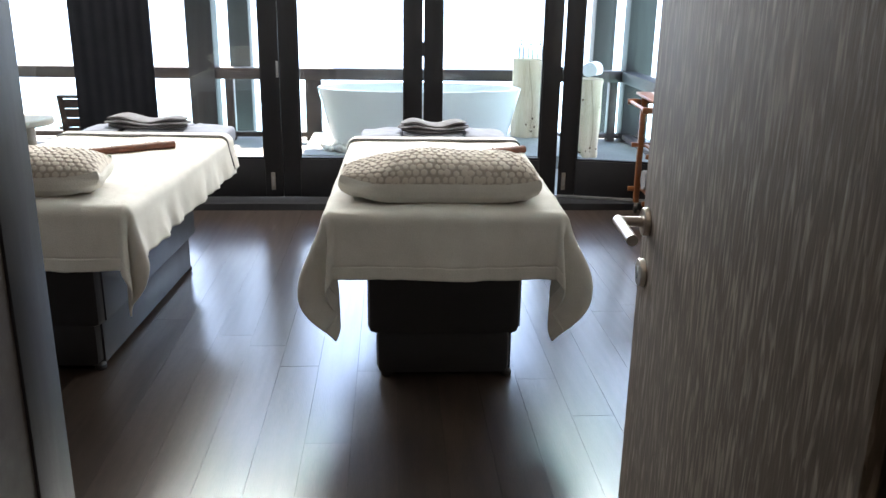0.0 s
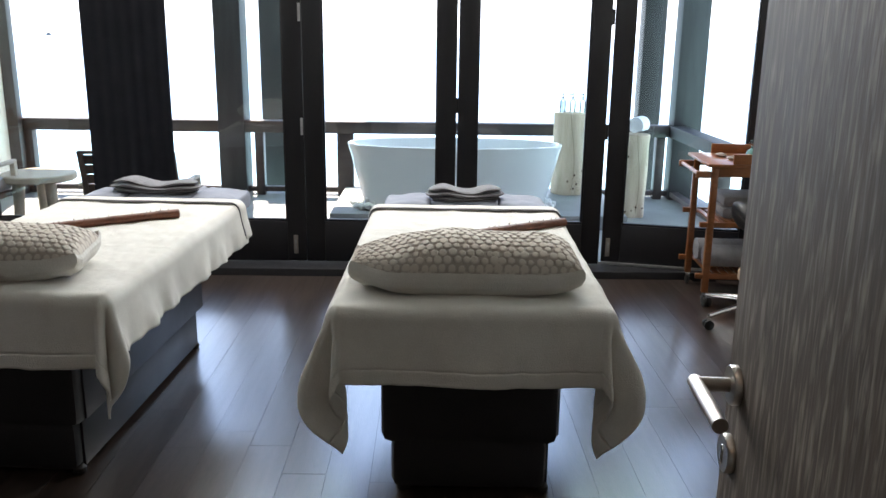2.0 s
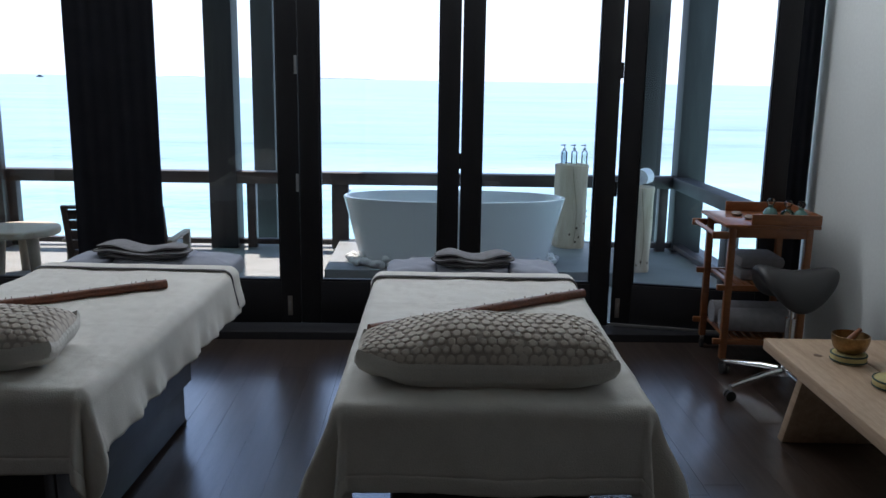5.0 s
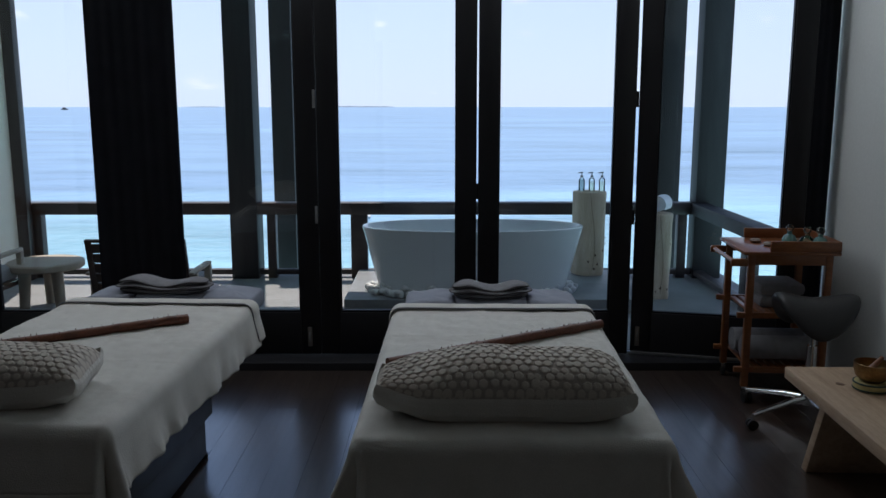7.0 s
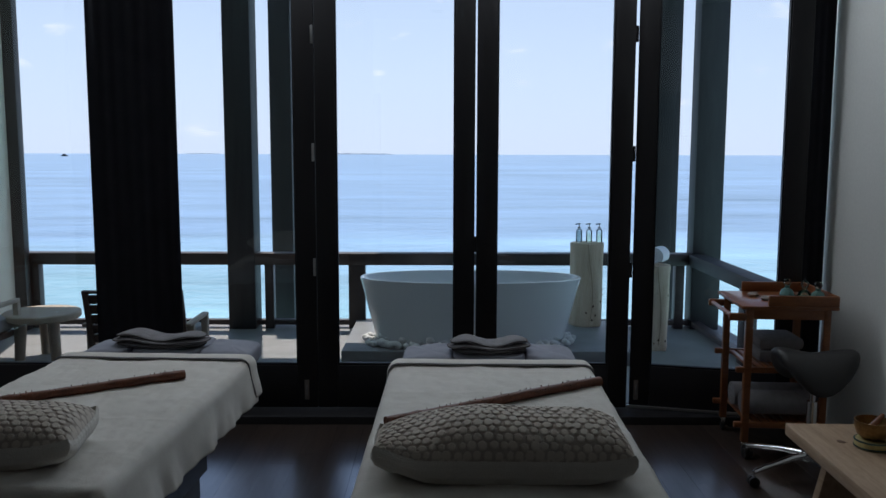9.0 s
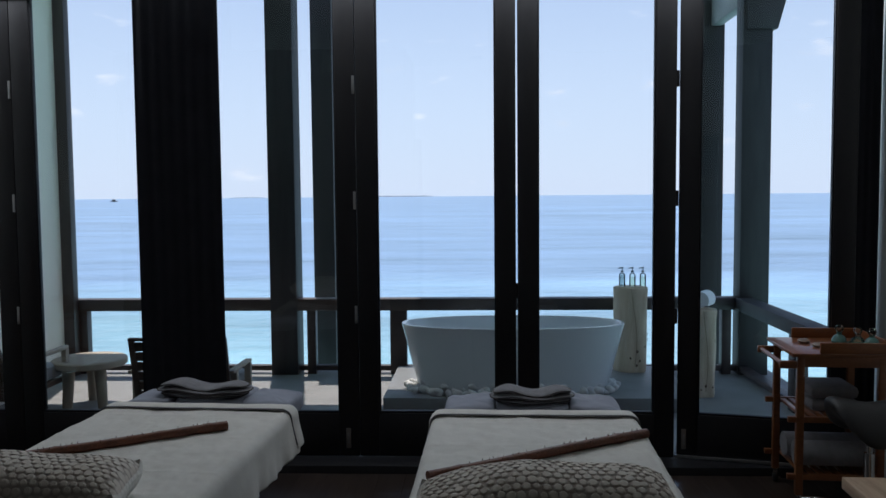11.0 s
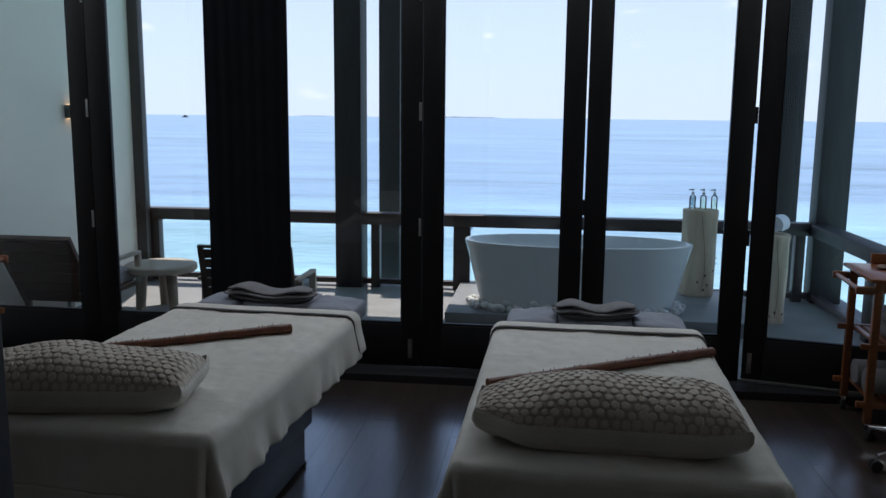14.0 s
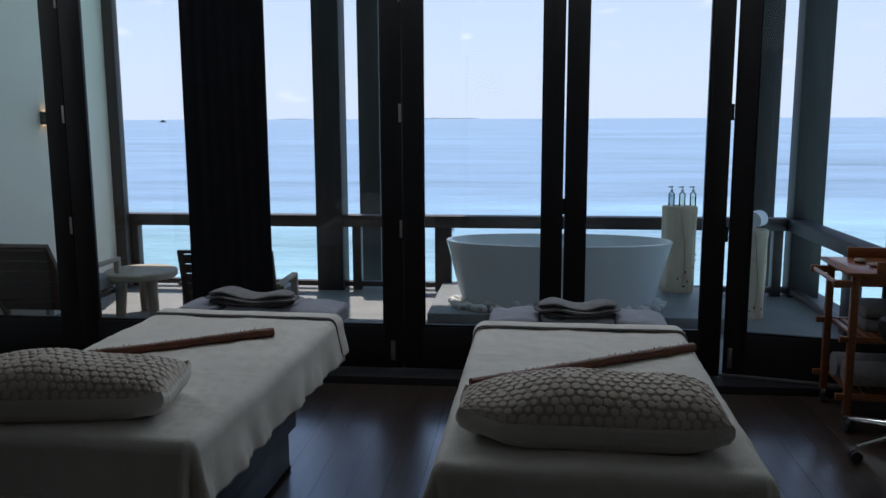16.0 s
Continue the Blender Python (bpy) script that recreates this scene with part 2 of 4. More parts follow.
def sea_water():
    """Open sea: turquoise over the shallows, blue further out, with ripples."""
    m = bpy.data.materials.new("sea_water")
    m.use_nodes = True
    n, l = m.node_tree.nodes, m.node_tree.links
    p = n["Principled BSDF"]
    p.inputs["Roughness"].default_value, p.inputs["IOR"].default_value = 0.28, 1.33
    co, sep = n.new("ShaderNodeTexCoord"), n.new("ShaderNodeSeparateXYZ")
    l.new(co.outputs["Object"], sep.inputs[0])
    depth = n.new("ShaderNodeMapRange")
    depth.inputs["From Min"].default_value, depth.inputs["From Max"].default_value = 35, 110
    patches = n.new("ShaderNodeTexNoise")
    patches.inputs["Scale"].default_value, patches.inputs["Detail"].default_value = 0.03, 3
    l.new(co.outputs["Object"], patches.inputs["Vector"])
    wob = n.new("ShaderNodeMath")
    wob.operation, wob.inputs[1].default_value = "MULTIPLY", 60
    l.new(patches.outputs["Fac"], wob.inputs[0])
    far = n.new("ShaderNodeMath")
    l.new(sep.outputs["Y"], far.inputs[0]), l.new(wob.outputs[0], far.inputs[1]), l.new(far.outputs[0], depth.inputs["Value"])
    mix = n.new("ShaderNodeMix")
    mix.data_type = "RGBA"
    mix.inputs["A"].default_value, mix.inputs["B"].default_value = (0.30, 0.58, 0.60, 1), (0.17, 0.30, 0.46, 1)
    l.new(depth.outputs[0], mix.inputs["Factor"])
    band, mp = n.new("ShaderNodeTexNoise"), n.new("ShaderNodeMapping")
    mp.inputs["Scale"].default_value = (0.006, 0.035, 1)
    band.inputs["Scale"].default_value, band.inputs["Detail"].default_value, band.inputs["Roughness"].default_value = 1.0, 8, 0.65
    l.new(co.outputs["Object"], mp.inputs["Vector"]), l.new(mp.outputs[0], band.inputs["Vector"])
    r = n.new("ShaderNodeMapRange")
    r.inputs["From Min"].default_value, r.inputs["From Max"].default_value = 0.35, 0.65
    r.inputs["To Min"].default_value, r.inputs["To Max"].default_value = 0.62, 1.5
    chop, cm, both = n.new("ShaderNodeTexNoise"), n.new("ShaderNodeMapping"), n.new("ShaderNodeMix")
    cm.inputs["Scale"].default_value = (0.03, 0.16, 1)
    chop.inputs["Scale"].default_value, chop.inputs["Detail"].default_value, chop.inputs["Roughness"].default_value = 1.0, 6, 0.7
    both.inputs["Factor"].default_value = 0.45
    l.new(co.outputs["Object"], cm.inputs["Vector"]), l.new(cm.outputs[0], chop.inputs["Vector"])
    l.new(band.outputs["Fac"], both.inputs["A"]), l.new(chop.outputs["Fac"], both.inputs["B"]), l.new(both.outputs["Result"], r.inputs["Value"])
    gloss = n.new("ShaderNodeMapRange")
    gloss.inputs["From Min"].default_value, gloss.inputs["From Max"].default_value = 0.36, 0.64
    gloss.inputs["To Min"].default_value, gloss.inputs["To Max"].default_value = 0.08, 0.75
    l.new(both.outputs["Result"], gloss.inputs["Value"]), l.new(gloss.outputs[0], p.inputs["Specular IOR Level"])
    hsv = n.new("ShaderNodeHueSaturation")
    l.new(mix.outputs["Result"], hsv.inputs["Color"]), l.new(r.outputs[0], hsv.inputs["Value"]), l.new(hsv.outputs[0], p.inputs["Base Color"])
    wave, bp = n.new("ShaderNodeTexNoise"), n.new("ShaderNodeBump")
    wave.inputs["Scale"].default_value, wave.inputs["Detail"].default_value = 0.6, 8
    l.new(co.outputs["Object"], wave.inputs["Vector"]), l.new(wave.outputs["Fac"], bp.inputs["Height"])
    bp.inputs["Strength"].default_value, bp.inputs["Distance"].default_value = 0.6, 0.5
    l.new(bp.outputs[0], p.inputs["Normal"])
    return m


SEA = sea_water()


# ---- mesh helpers ----
def box(bm, x0, x1, y0, y1, z0, z1, bevel=0.0, m=None):
    """Adds a bevelled box to bm."""
    t = bmesh.new()
    bmesh.ops.create_cube(t, size=1)
    bmesh.ops.transform(t, matrix=Matrix.Translation(((x0 + x1) / 2, (y0 + y1) / 2, (z0 + z1) / 2)) @ Matrix.Diagonal((x1 - x0, y1 - y0, z1 - z0, 1)), verts=t.verts)
    if bevel:
        bmesh.ops.bevel(t, geom=t.edges[:], offset=bevel, segments=2, affect="EDGES", profile=0.5)
    if m is not None:
        bmesh.ops.transform(t, matrix=m, verts=t.verts)
    join(bm, t)
    return bm


def join(bm, t):
    me = bpy.data.meshes.new("tmp")
    t.to_mesh(me)
    bm.from_mesh(me)
    bpy.data.meshes.remove(me)
    t.free()


def cube(x0, x1, y0, y1, z0, z1, bevel=0.0, m=None):
    return box(bmesh.new(), x0, x1, y0, y1, z0, z1, bevel, m)


def lathe(profile, seg=32, bm=None, m=None, wob=0.0):
    """Turns a profile of (radius, z) about z."""
    t = bmesh.new()
    rings = []
    for r, z in profile:
        rings.append([t.verts.new((r * (1 + wob * noise.noise((math.cos(a) * 1.7, math.sin(a) * 1.7, z * 2.3))) * math.cos(a), r * (1 + wob * noise.noise((math.cos(a) * 1.7, math.sin(a) * 1.7, z * 2.3))) * math.sin(a), z)) for a in (2 * math.pi * i / seg for i in range(seg))])
    for a, b in zip(rings, rings[1:]):
        for i in range(seg):
            t.faces.new((a[i], a[(i + 1) % seg], b[(i + 1) % seg], b[i]))
    t.faces.new(rings[0][::-1]), t.faces.new(rings[-1])
    bmesh.ops.recalc_face_normals(t, faces=t.faces)
    if m is not None:
        bmesh.ops.transform(t, matrix=m, verts=t.verts)
    if bm is None:
        bm = bmesh.new()
    join(bm, t)
    return bm


def tube(points, radius, seg=12, bm=None):
    """A round bar along points; radius may be a list."""
    t = bmesh.new()
    pts = [Vector(p) for p in points]
    rad = radius if isinstance(radius, (list, tuple)) else [radius] * len(pts)
    rings = []
    for i, p in enumerate(pts):
        d = (pts[min(i + 1, len(pts) - 1)] - pts[max(i - 1, 0)]).normalized()
        u = d.cross(Vector((0.13, 0.29, 0.95)))
        u = (u if u.length > 0.05 else d.cross(Vector((1, 0, 0)))).normalized()
        v = d.cross(u)
        rings.append([t.verts.new(p + rad[i] * (u * math.cos(a) + v * math.sin(a))) for a in (2 * math.pi * k / seg for k in range(seg))])
    for a, b in zip(rings, rings[1:]):
        for k in range(seg):
            t.faces.new((a[k], a[(k + 1) % seg], b[(k + 1) % seg], b[k]))
    t.faces.new(rings[0][::-1]), t.faces.new(rings[-1])
    bmesh.ops.recalc_face_normals(t, faces=t.faces)
    if bm is None:
        bm = bmesh.new()
    join(bm, t)
    return bm


def sheet(nu, nv, f, closed=False):
    """A grid mesh from f(u, v), u and v in 0..1."""
    bm = bmesh.new()
    g = [[bm.verts.new(f(i / nu, j / nv)) for j in range(nv + 1)] for i in range(nu + 1)]
    for i in range(nu):
        for j in range(nv):
            bm.faces.new((g[i][j], g[i + 1][j], g[i + 1][j + 1], g[i][j + 1]))
    bmesh.ops.recalc_face_normals(bm, faces=bm.faces)
    return bm


def link(name, bm, mat, smooth=True, angle=40):
    me = bpy.data.meshes.new(name)
    bm.to_mesh(me)
    bm.free()
    me.materials.append(mat)
    if smooth:
        me.shade_smooth()
        me.set_sharp_from_angle(angle=radians(angle))
    return new(name, me)


def part(name, bm, mat, parent, label="", smooth=True, angle=40):
    ob = link(name, bm, mat, smooth, angle)
    ob.parent = parent
    if label:
        tagged(ob, label)
    return ob


def thing(name, m, label, category, group=""):
    ob = new(name)
    ob.empty_display_size = 0.1
    ob.matrix_world = m
    return tagged(ob, label, category, group)


def setting(name, bm, mat, label="", category=""):
    return tagged(link(name, bm, mat), label or name.replace("_", " "), category or name.split("_")[0], kind="structure")


def thick(ob, t, sub=0):
    mod = ob.modifiers.new("thickness", "SOLIDIFY")
    mod.thickness, mod.offset = t, 0
    if sub:
        s = ob.modifiers.new("smooth", "SUBSURF")
        s.levels = s.render_levels = sub
    return ob


# ---- the room's shell ----
WX0, WX1, WY0, WY1, TOP = -3.75, 2.235, 0.55, 5.65, 3.1
setting("wall_right", cube(WX1, WX1 + 0.15, WY0, WY1 + 0.08, 0, TOP), WALL, "pale grey painted plaster wall beside the bench", "wall")
setting("wall_left", cube(WX0 - 0.15, WX0, 1.88, WY1 + 0.08, 0, TOP), WALL, "pale grey painted plaster wall", "wall")
b = cube(WX0 - 0.15, -0.753, 0.55, 1.86, 0, TOP)
setting("wall_entrance", b, RAILW, "dark timber panelled wall beside the entrance passage", "wall")
setting("wall_passage", cube(0.53, WX1, 0.55, 1.45, 0, TOP), RAILW, "dark timber panelled wall behind the open door", "wall")
setting("wall_panel", cube(-0.753, -0.740, 0.62, 1.72, 0, TOP), RAILW, "dark brown timber panelling in the entrance passage", "wall panel")
setting("trim_corner", cube(-0.778, -0.733, 1.72, 1.894, 0, TOP, 0.004), FRAME, "dark timber corner trim at the passage end", "trim")
b = cube(0.44, 0.53, 0.52, 0.668, 0, 2.25, 0.003)
setting("trim_door_jamb", b, FRAME, "black timber door jamb", "trim")
setting("trim_door_jamb_far", cube(-0.738, -0.66, 0.48, 0.62, 0, 2.25, 0.003), FRAME, "black timber door jamb", "trim")
setting("wall_over_door", cube(-0.738, 0.53, 0.50, 0.62, 2.25, TOP), WALL, "painted wall over the doorway", "wall")
setting("wall_corridor", box(box(box(cube(-1.6, -1.5, -2.2, 0.55, 0, TOP), 1.7, 1.8, -2.2, 0.55, 0, TOP), -1.6, 1.8, -2.3, -2.2, 0, TOP), -1.5, -0.738, 0.45, 0.548, 0, TOP), WALL, "painted corridor walls behind the doorway", "wall")
setting("wall_corridor_end", cube(0.53, 1.7, 0.45, 0.548, 0, TOP), WALL, "painted corridor wall beside the doorway", "wall")
setting("ceiling", box(cube(WX0 - 0.15, WX1 + 0.15, 0.45, WY1 + 0.08, TOP, TOP + 0.15), -1.6, 1.8, -2.3, 0.45, TOP, TOP + 0.15), CEIL, "plain ceiling", "ceiling")
setting("wall_window_head", cube(WX0, WX1, 5.60, 5.73, 2.95, TOP), FRAME, "black timber head over the folding doors", "wall")
setting("floor", box(cube(WX0, WX1, 0.55, 5.46, -0.2, -0.012), -1.5, 1.7, -2.2, 0.55, -0.2, -0.012), FRAME, "dark subfloor under the boards", "floor")
setting("trim_threshold", cube(WX0, WX1, 5.46, 5.75, -0.2, 0.045, 0.006), FRAME, "dark reddish timber threshold under the folding doors", "threshold")

# ---- folding glass doors ----
def folding_door(x0, x1, name, label, stile=0.115, m=None):
    """One glazed leaf: stiles, rails and a pane."""
    m = m or Matrix.Translation((x0, 5.65, 0))
    w = x1 - x0
    d = thing(name, m, label, "glass door", "folding doors")
    d["kind"] = "structure"
    for a in (0, w - stile):
        part("stile", cube(a, a + stile, -0.025, 0.025, 0.05, 2.95, 0.004), FRAME, d)
    part("bottom_rail", cube(stile, w - stile, -0.023, 0.023, 0.05, 0.305, 0.003), FRAME, d)
    part("top_rail", cube(stile, w - stile, -0.023, 0.023, 2.83, 2.95, 0.003), FRAME, d)
    for z0, z1 in ((0.305, 0.318), (2.817, 2.83)):
        part("glazing_bead", cube(stile, w - stile, -0.016, 0.016, z0, z1, 0.003), FRAME, d)
    for a in (stile, w - stile - 0.01):
        part("glazing_bead", cube(a, a + 0.01, -0.016, 0.016, 0.318, 2.817, 0.002), FRAME, d)
    g = part("pane", cube(stile + 0.004, w - stile - 0.004, -0.003, 0.003, 0.312, 2.823), GLASS, d, "clear glass pane")
    g.visible_shadow = False
    return d


EDGES = [(-3.74, -2.718), (-2.718, -1.70), (-1.70, -0.689), (-0.687, 0.238), (0.247, 1.152)]
for i, (a, c) in enumerate(EDGES):
    folding_door(a, c - 0.002, "door_%d" % (i + 1), "black timber folding door with a clear glass pane")
tilted = folding_door(0, 0.93, "door_6", "black timber folding door standing slightly ajar", m=pose(1.174, 5.66, 0, 0, 0, -14))
# metal strip added for the bright line of light under the ajar door
part("gap_light_strip", cube(-0.02, 0.9, -0.034, -0.024, 0.048, 0.066, 0.002), ALU, tilted, "bright aluminium strip standing in for light under the door")

# ---- balcony ----
RY = 8.10
setting("deck", cube(-3.9, 2.6, 5.75, 8.36, -0.2, 0.0), DECK, "grey stone balcony floor", "deck")
setting("wall_balcony", cube(-3.87, -3.675, 5.73, 8.0, -0.2, 3.6), CREAM, "cream painted balcony side wall", "wall")
# roof out of view; its higher outer slab is added to shade the bath
setting("balcony_roof", box(box(cube(-3.9, 2.6, 5.73, 8.45, 3.6, 3.72), -0.8, 2.6, 8.3, 9.9, 4.1, 4.2), -0.8, 2.6, 8.3, 8.4, 3.72, 4.1), CEIL, "pale painted balcony roof with unseen slab added to shade the bath", "roof")

rail = thing("balcony_railing", pose(0, 0, 0), "dark timber balcony railing with sunlit top", "railing")
rail["kind"] = "structure"
part("top_rail", cube(-3.70, 2.27, RY, RY + 0.14, 0.573, 0.677, 0.004), RAILW, rail)
part("bottom_rail", cube(-3.70, 2.27, RY + 0.03, RY + 0.10, 0.03, 0.075, 0.003), RAILW, rail)
part("side_rail", cube(2.24, 2.39, 5.75, RY - 0.004, 0.573, 0.677, 0.004), POST, rail)
part("side_bottom_rail", cube(2.28, 2.36, 5.75, RY - 0.004, 0.03, 0.075, 0.003), RAILW, rail)
for x0, x1 in ((-3.66, -3.52), (-0.775, -0.628), (-1.52, -1.442), (2.135, 2.215)):
    part("short_post", cube(x0, x1, RY + 0.02, RY + 0.11, 0.0, 0.578, 0.004), RAILW, rail)
part("short_post", cube(2.27, 2.37, 6.8, 6.92, 0.0, 0.575, 0.004), RAILW, rail)

for x0, x1, y0, y1, lab in ((-3.69, -3.58, 8.003, 8.097, "grey timber balcony post at the side wall"), (-1.836, -1.598, 8.08, 8.34, "thick grey timber balcony post"), (2.273, 2.522, 8.09, 8.28, "thick grey timber corner post of the balcony")):
    p = thing("balcony_post", pose((x0 + x1) / 2, (y0 + y1) / 2, 0), lab, "post", "balcony posts")
    w, d = (x1 - x0) / 2, (y1 - y0) / 2
    part("shaft", cube(-w, w, -d, d, 0, 3.6, 0.006), RAILW if x0 < -3 else POST, p)
    part("cap", cube(-w - 0.02, w + 0.02, -d - 0.02, d + 0.02, 3.5, 3.598, 0.006), POST, p)
bk = cube(-0.10, 0.26, -0.12, 0.06, 2.97, 3.34, 0.0)
for v in bk.verts:
    if v.co.x > 0 and v.co.z < 3.0:
        v.co.x -= 0.10
bmesh.ops.bevel(bk, geom=bk.edges[:], offset=0.008, segments=2, affect="EDGES", profile=0.5)
part("bracket", bk, FRAME, p, "black timber eave bracket with slanted end")
part("roof_beam", cube(-0.12, -0.02, 0.095, 1.0, 3.2, 3.46, 0.006), PLINTH, p, "grey painted eave beam")
for x0, x1 in ((-1.644, -1.43), (2.186, 2.41)):
    p = thing("sea_pile", pose((x0 + x1) / 2, 9.2, -6), "black weathered timber pile standing in the sea", "pile", "piles")
    part("shaft", cube(-(x1 - x0) / 2, (x1 - x0) / 2, -0.1, 0.1, -0.5, 9.6, 0.012), PILE, p)

# ---- sea, distance ----
sea = tagged(link("water", cube(-4900, 4900, -300, 4850, -7, -6.0), SEA), "blue open sea, turquoise over the shallows", "sea", kind="structure")
# the haze of distance is put into the islands' blue-grey colour
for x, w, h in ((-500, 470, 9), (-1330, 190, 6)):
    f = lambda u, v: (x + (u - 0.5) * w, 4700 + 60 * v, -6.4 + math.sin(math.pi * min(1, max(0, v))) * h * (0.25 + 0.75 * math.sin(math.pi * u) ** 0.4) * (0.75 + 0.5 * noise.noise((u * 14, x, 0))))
    tagged(link("island", sheet(60, 6, f), material("haze_tinted_island", (0.22, 0.28, 0.36), 0.9, scale=0.02, fine=0.2, bump=0)), "low island on the horizon, tinted as if hazy", "island")
boat = thing("boat", pose(-712, 1600, -6) @ Matrix.Diagonal((0.55, 0.55, 0.55, 1)), "small dark boat far out at sea", "boat")
part("hull", cube(-12, 12, -4, 4, -1, 3, 1.0), POST, boat)
part("cabin", cube(-6, 5, -3, 3, 3, 8, 0.8), POST, boat)

buoy = link("buoy", lathe([(0.01, -0.1), (0.28, -0.05), (0.36, 0.1), (0.24, 0.22), (0.05, 0.26)], 20), ACRYL)
buoy.matrix_world = pose(-5.1, 57, -5.95)
tagged(buoy, "white buoy floating on the turquoise water", "buoy")

# ---- massage beds ----
def smooth(a, b, x):
    t = min(1, max(0, (x - a) / (b - a)))
    return t * t * (3 - 2 * t)


def bedspread(w, length, drop_side, drop_near, seed, flare, hem=False):
    """A linen spread over a bed: flat on top, hanging at both sides and at the near end."""
    def f(u, v):
        a = (u - 0.5) * 2 * (w + drop_side)
        c = v * (length + drop_near)
        du, dv = max(0, abs(a) - w), max(0, c - length)
        sx = 1 if a > 0 else -1
        x, y, z = max(-w, min(w, a)), -min(c, length), 0.0
        ripple = noise.noise((a * 5 + seed, c * 4, seed))
        crease = sum(math.exp(-((c - q - 0.012 * noise.noise((a * 3, q * 9, seed))) / 0.006) ** 2) for q in (0.13, 0.42, 0.81, 1.12))
        z += 0.005 * ripple + 0.0034 * noise.noise((a * 15 + seed, c * 11, 4)) + 0.0015 * noise.noise((a * 38, c * 30, seed)) + 0.0016 * crease
        if du > 0 or dv > 0:
            r = math.hypot(du, dv)
            turn = math.atan2(dv, du)
            corner = max(0.0, math.sin(2 * turn))
            rad = 0.035
            if r < rad * 1.57:
                out, fall = rad * math.sin(r / rad), rad * (1 - math.cos(r / rad))
            else:
                out, fall = rad, rad + (r - rad * 1.57)
            hang = smooth(0.02, 0.24, r)
            deg = math.degrees(turn)
            fold = (0.010 * math.sin(c * 23 + seed + 2 * ripple) + 0.004 * math.sin(c * 61 + 3 * ripple) * smooth(0.1, 0.2, r)) * (dv == 0) + (0.010 * math.sin(a * 11 + seed) + 0.006 * noise.noise((a * 9, c * 6, seed + 3))) * (du == 0)
            lobe = flare * math.exp(-((deg - 20) / 20) ** 2) + 0.03 * math.exp(-((deg - 80) / 9) ** 2) - 0.085 * math.exp(-((deg - 51) / 13) ** 2)
            out += hang * (0.022 + (lobe if du and dv else 0) + fold + 0.010 * ripple)
            if du > 0 and dv == 0:
                out += hang * 0.017 * smooth(length - 0.35, length, c)
            x += sx * out * math.cos(turn)
            y -= out * math.sin(turn)
            z -= fall * (1 + 0.44 * corner ** 1.5)
        return (x, y, z)
    cut = 1 - 0.045 / (length + drop_near)
    if hem:
        return sheet(150, 6, lambda u, v: f(u, cut + (1 - cut) * v))
    return sheet(150, 200, lambda u, v: f(u, v * cut))


def pillow_mesh(lx, ly, h, seed, tipped):
    """A soft pillow: embroidered panel domed on top, plain border bulging below its seam."""
    def outline(a, c, k):
        """Pillow outline with pointed corners, k: inset."""
        bow_x, bow_y = 1 - 0.05 * (1 - a * a) * abs(c) ** 3, 1 - 0.04 * (1 - c * c) * abs(a) ** 3
        blunt = 1 - 0.05 * abs(a * c) ** 4
        point = 1 - 0.42 * smooth(0.55, 1.0, -a * tipped)
        return a * lx * k * bow_y * blunt, (c * point - 0.10 * (1 - point)) * ly * k * bow_x * blunt

    def dome(a, c):
        ex, ey = max(0, 1 - abs(a) ** 3.0) ** 0.55, max(0, 1 - abs(c) ** 2.4) ** 0.62
        lump = 0.78 + 0.17 * a * tipped + 0.07 * math.cos(a * 5.5 + seed)
        return 0.58 * h * ex * ey * lump
    seam_z = 0.42 * h
    step = 0.0275
    arc, total, last = [0.0], 0.0, None
    for i in range(1, 201):
        c0, c1 = -1 + 2 * (i - 1) / 200, -1 + 2 * i / 200
        total += math.hypot((c1 - c0) * ly * 0.93, dome(0.3, c1) - dome(0.3, c0))
        arc.append(total)
    discs = []

    def disc(x, y):
        best, r0 = 9, round(y / (step * 0.866))
        for r in (r0 - 1, r0, r0 + 1):
            off = step / 2 if r % 2 else 0
            k = round((x - off) / step)
            for q in (k - 1, k, k + 1):
                jx, jy, jr = [noise.noise((q * 3.7 + g, r * 5.3, seed + g)) for g in (0.3, 9.1, 17.7)]
                size = step * (0.43 + 0.16 * jr)
                best = min(best, math.hypot(x - off - q * step - 0.26 * step * jx, y - r * step * 0.866 - 0.26 * step * jy) / size)
        return 1 - smooth(0.86, 1.04, best)

    def ftop(u, v):
        a, c = 2 * u - 1, 2 * v - 1
        x, y = outline(a, c, 0.985)
        d = disc(x * 1.06, arc[round(v * 200)] - arc[100])
        discs.append(d)
        edge = 1 - smooth(0.93, 0.99, max(abs(a), abs(c)))
        return (x, y, seam_z + dome(a, c) + (0.004 * d + 0.004 * noise.noise((x * 9, y * 9, seed))) * edge)

    def flow(u, v):
        a = 2 * math.pi * u
        ca, sa = math.cos(a), math.sin(a)
        m = max(abs(ca), abs(sa))
        ring = [(0.0, 0.0), (0.70, 0.0), (0.86, 0.03), (0.97, 0.16), (1.0, 0.27), (1.0, 0.36), (0.982, 0.425)]
        s = v * (len(ring) - 1)
        i = min(int(s), len(ring) - 2)
        k, z = [p + (q - p) * (s - i) for p, q in zip(ring[i], ring[i + 1])]
        x, y = outline(ca / m, sa / m, k)
        tip = (abs(ca / m * sa / m)) ** 6
        crease = 0.004 * math.sin(a * 40 + seed) * smooth(0.4, 0.95, k)
        return (x * (1 + crease), y * (1 + crease), z * h * (1 - 0.0 * tip) + 0.10 * h * tip * k)
    return sheet(220, 200, ftop), sheet(160, 24, flow), discs


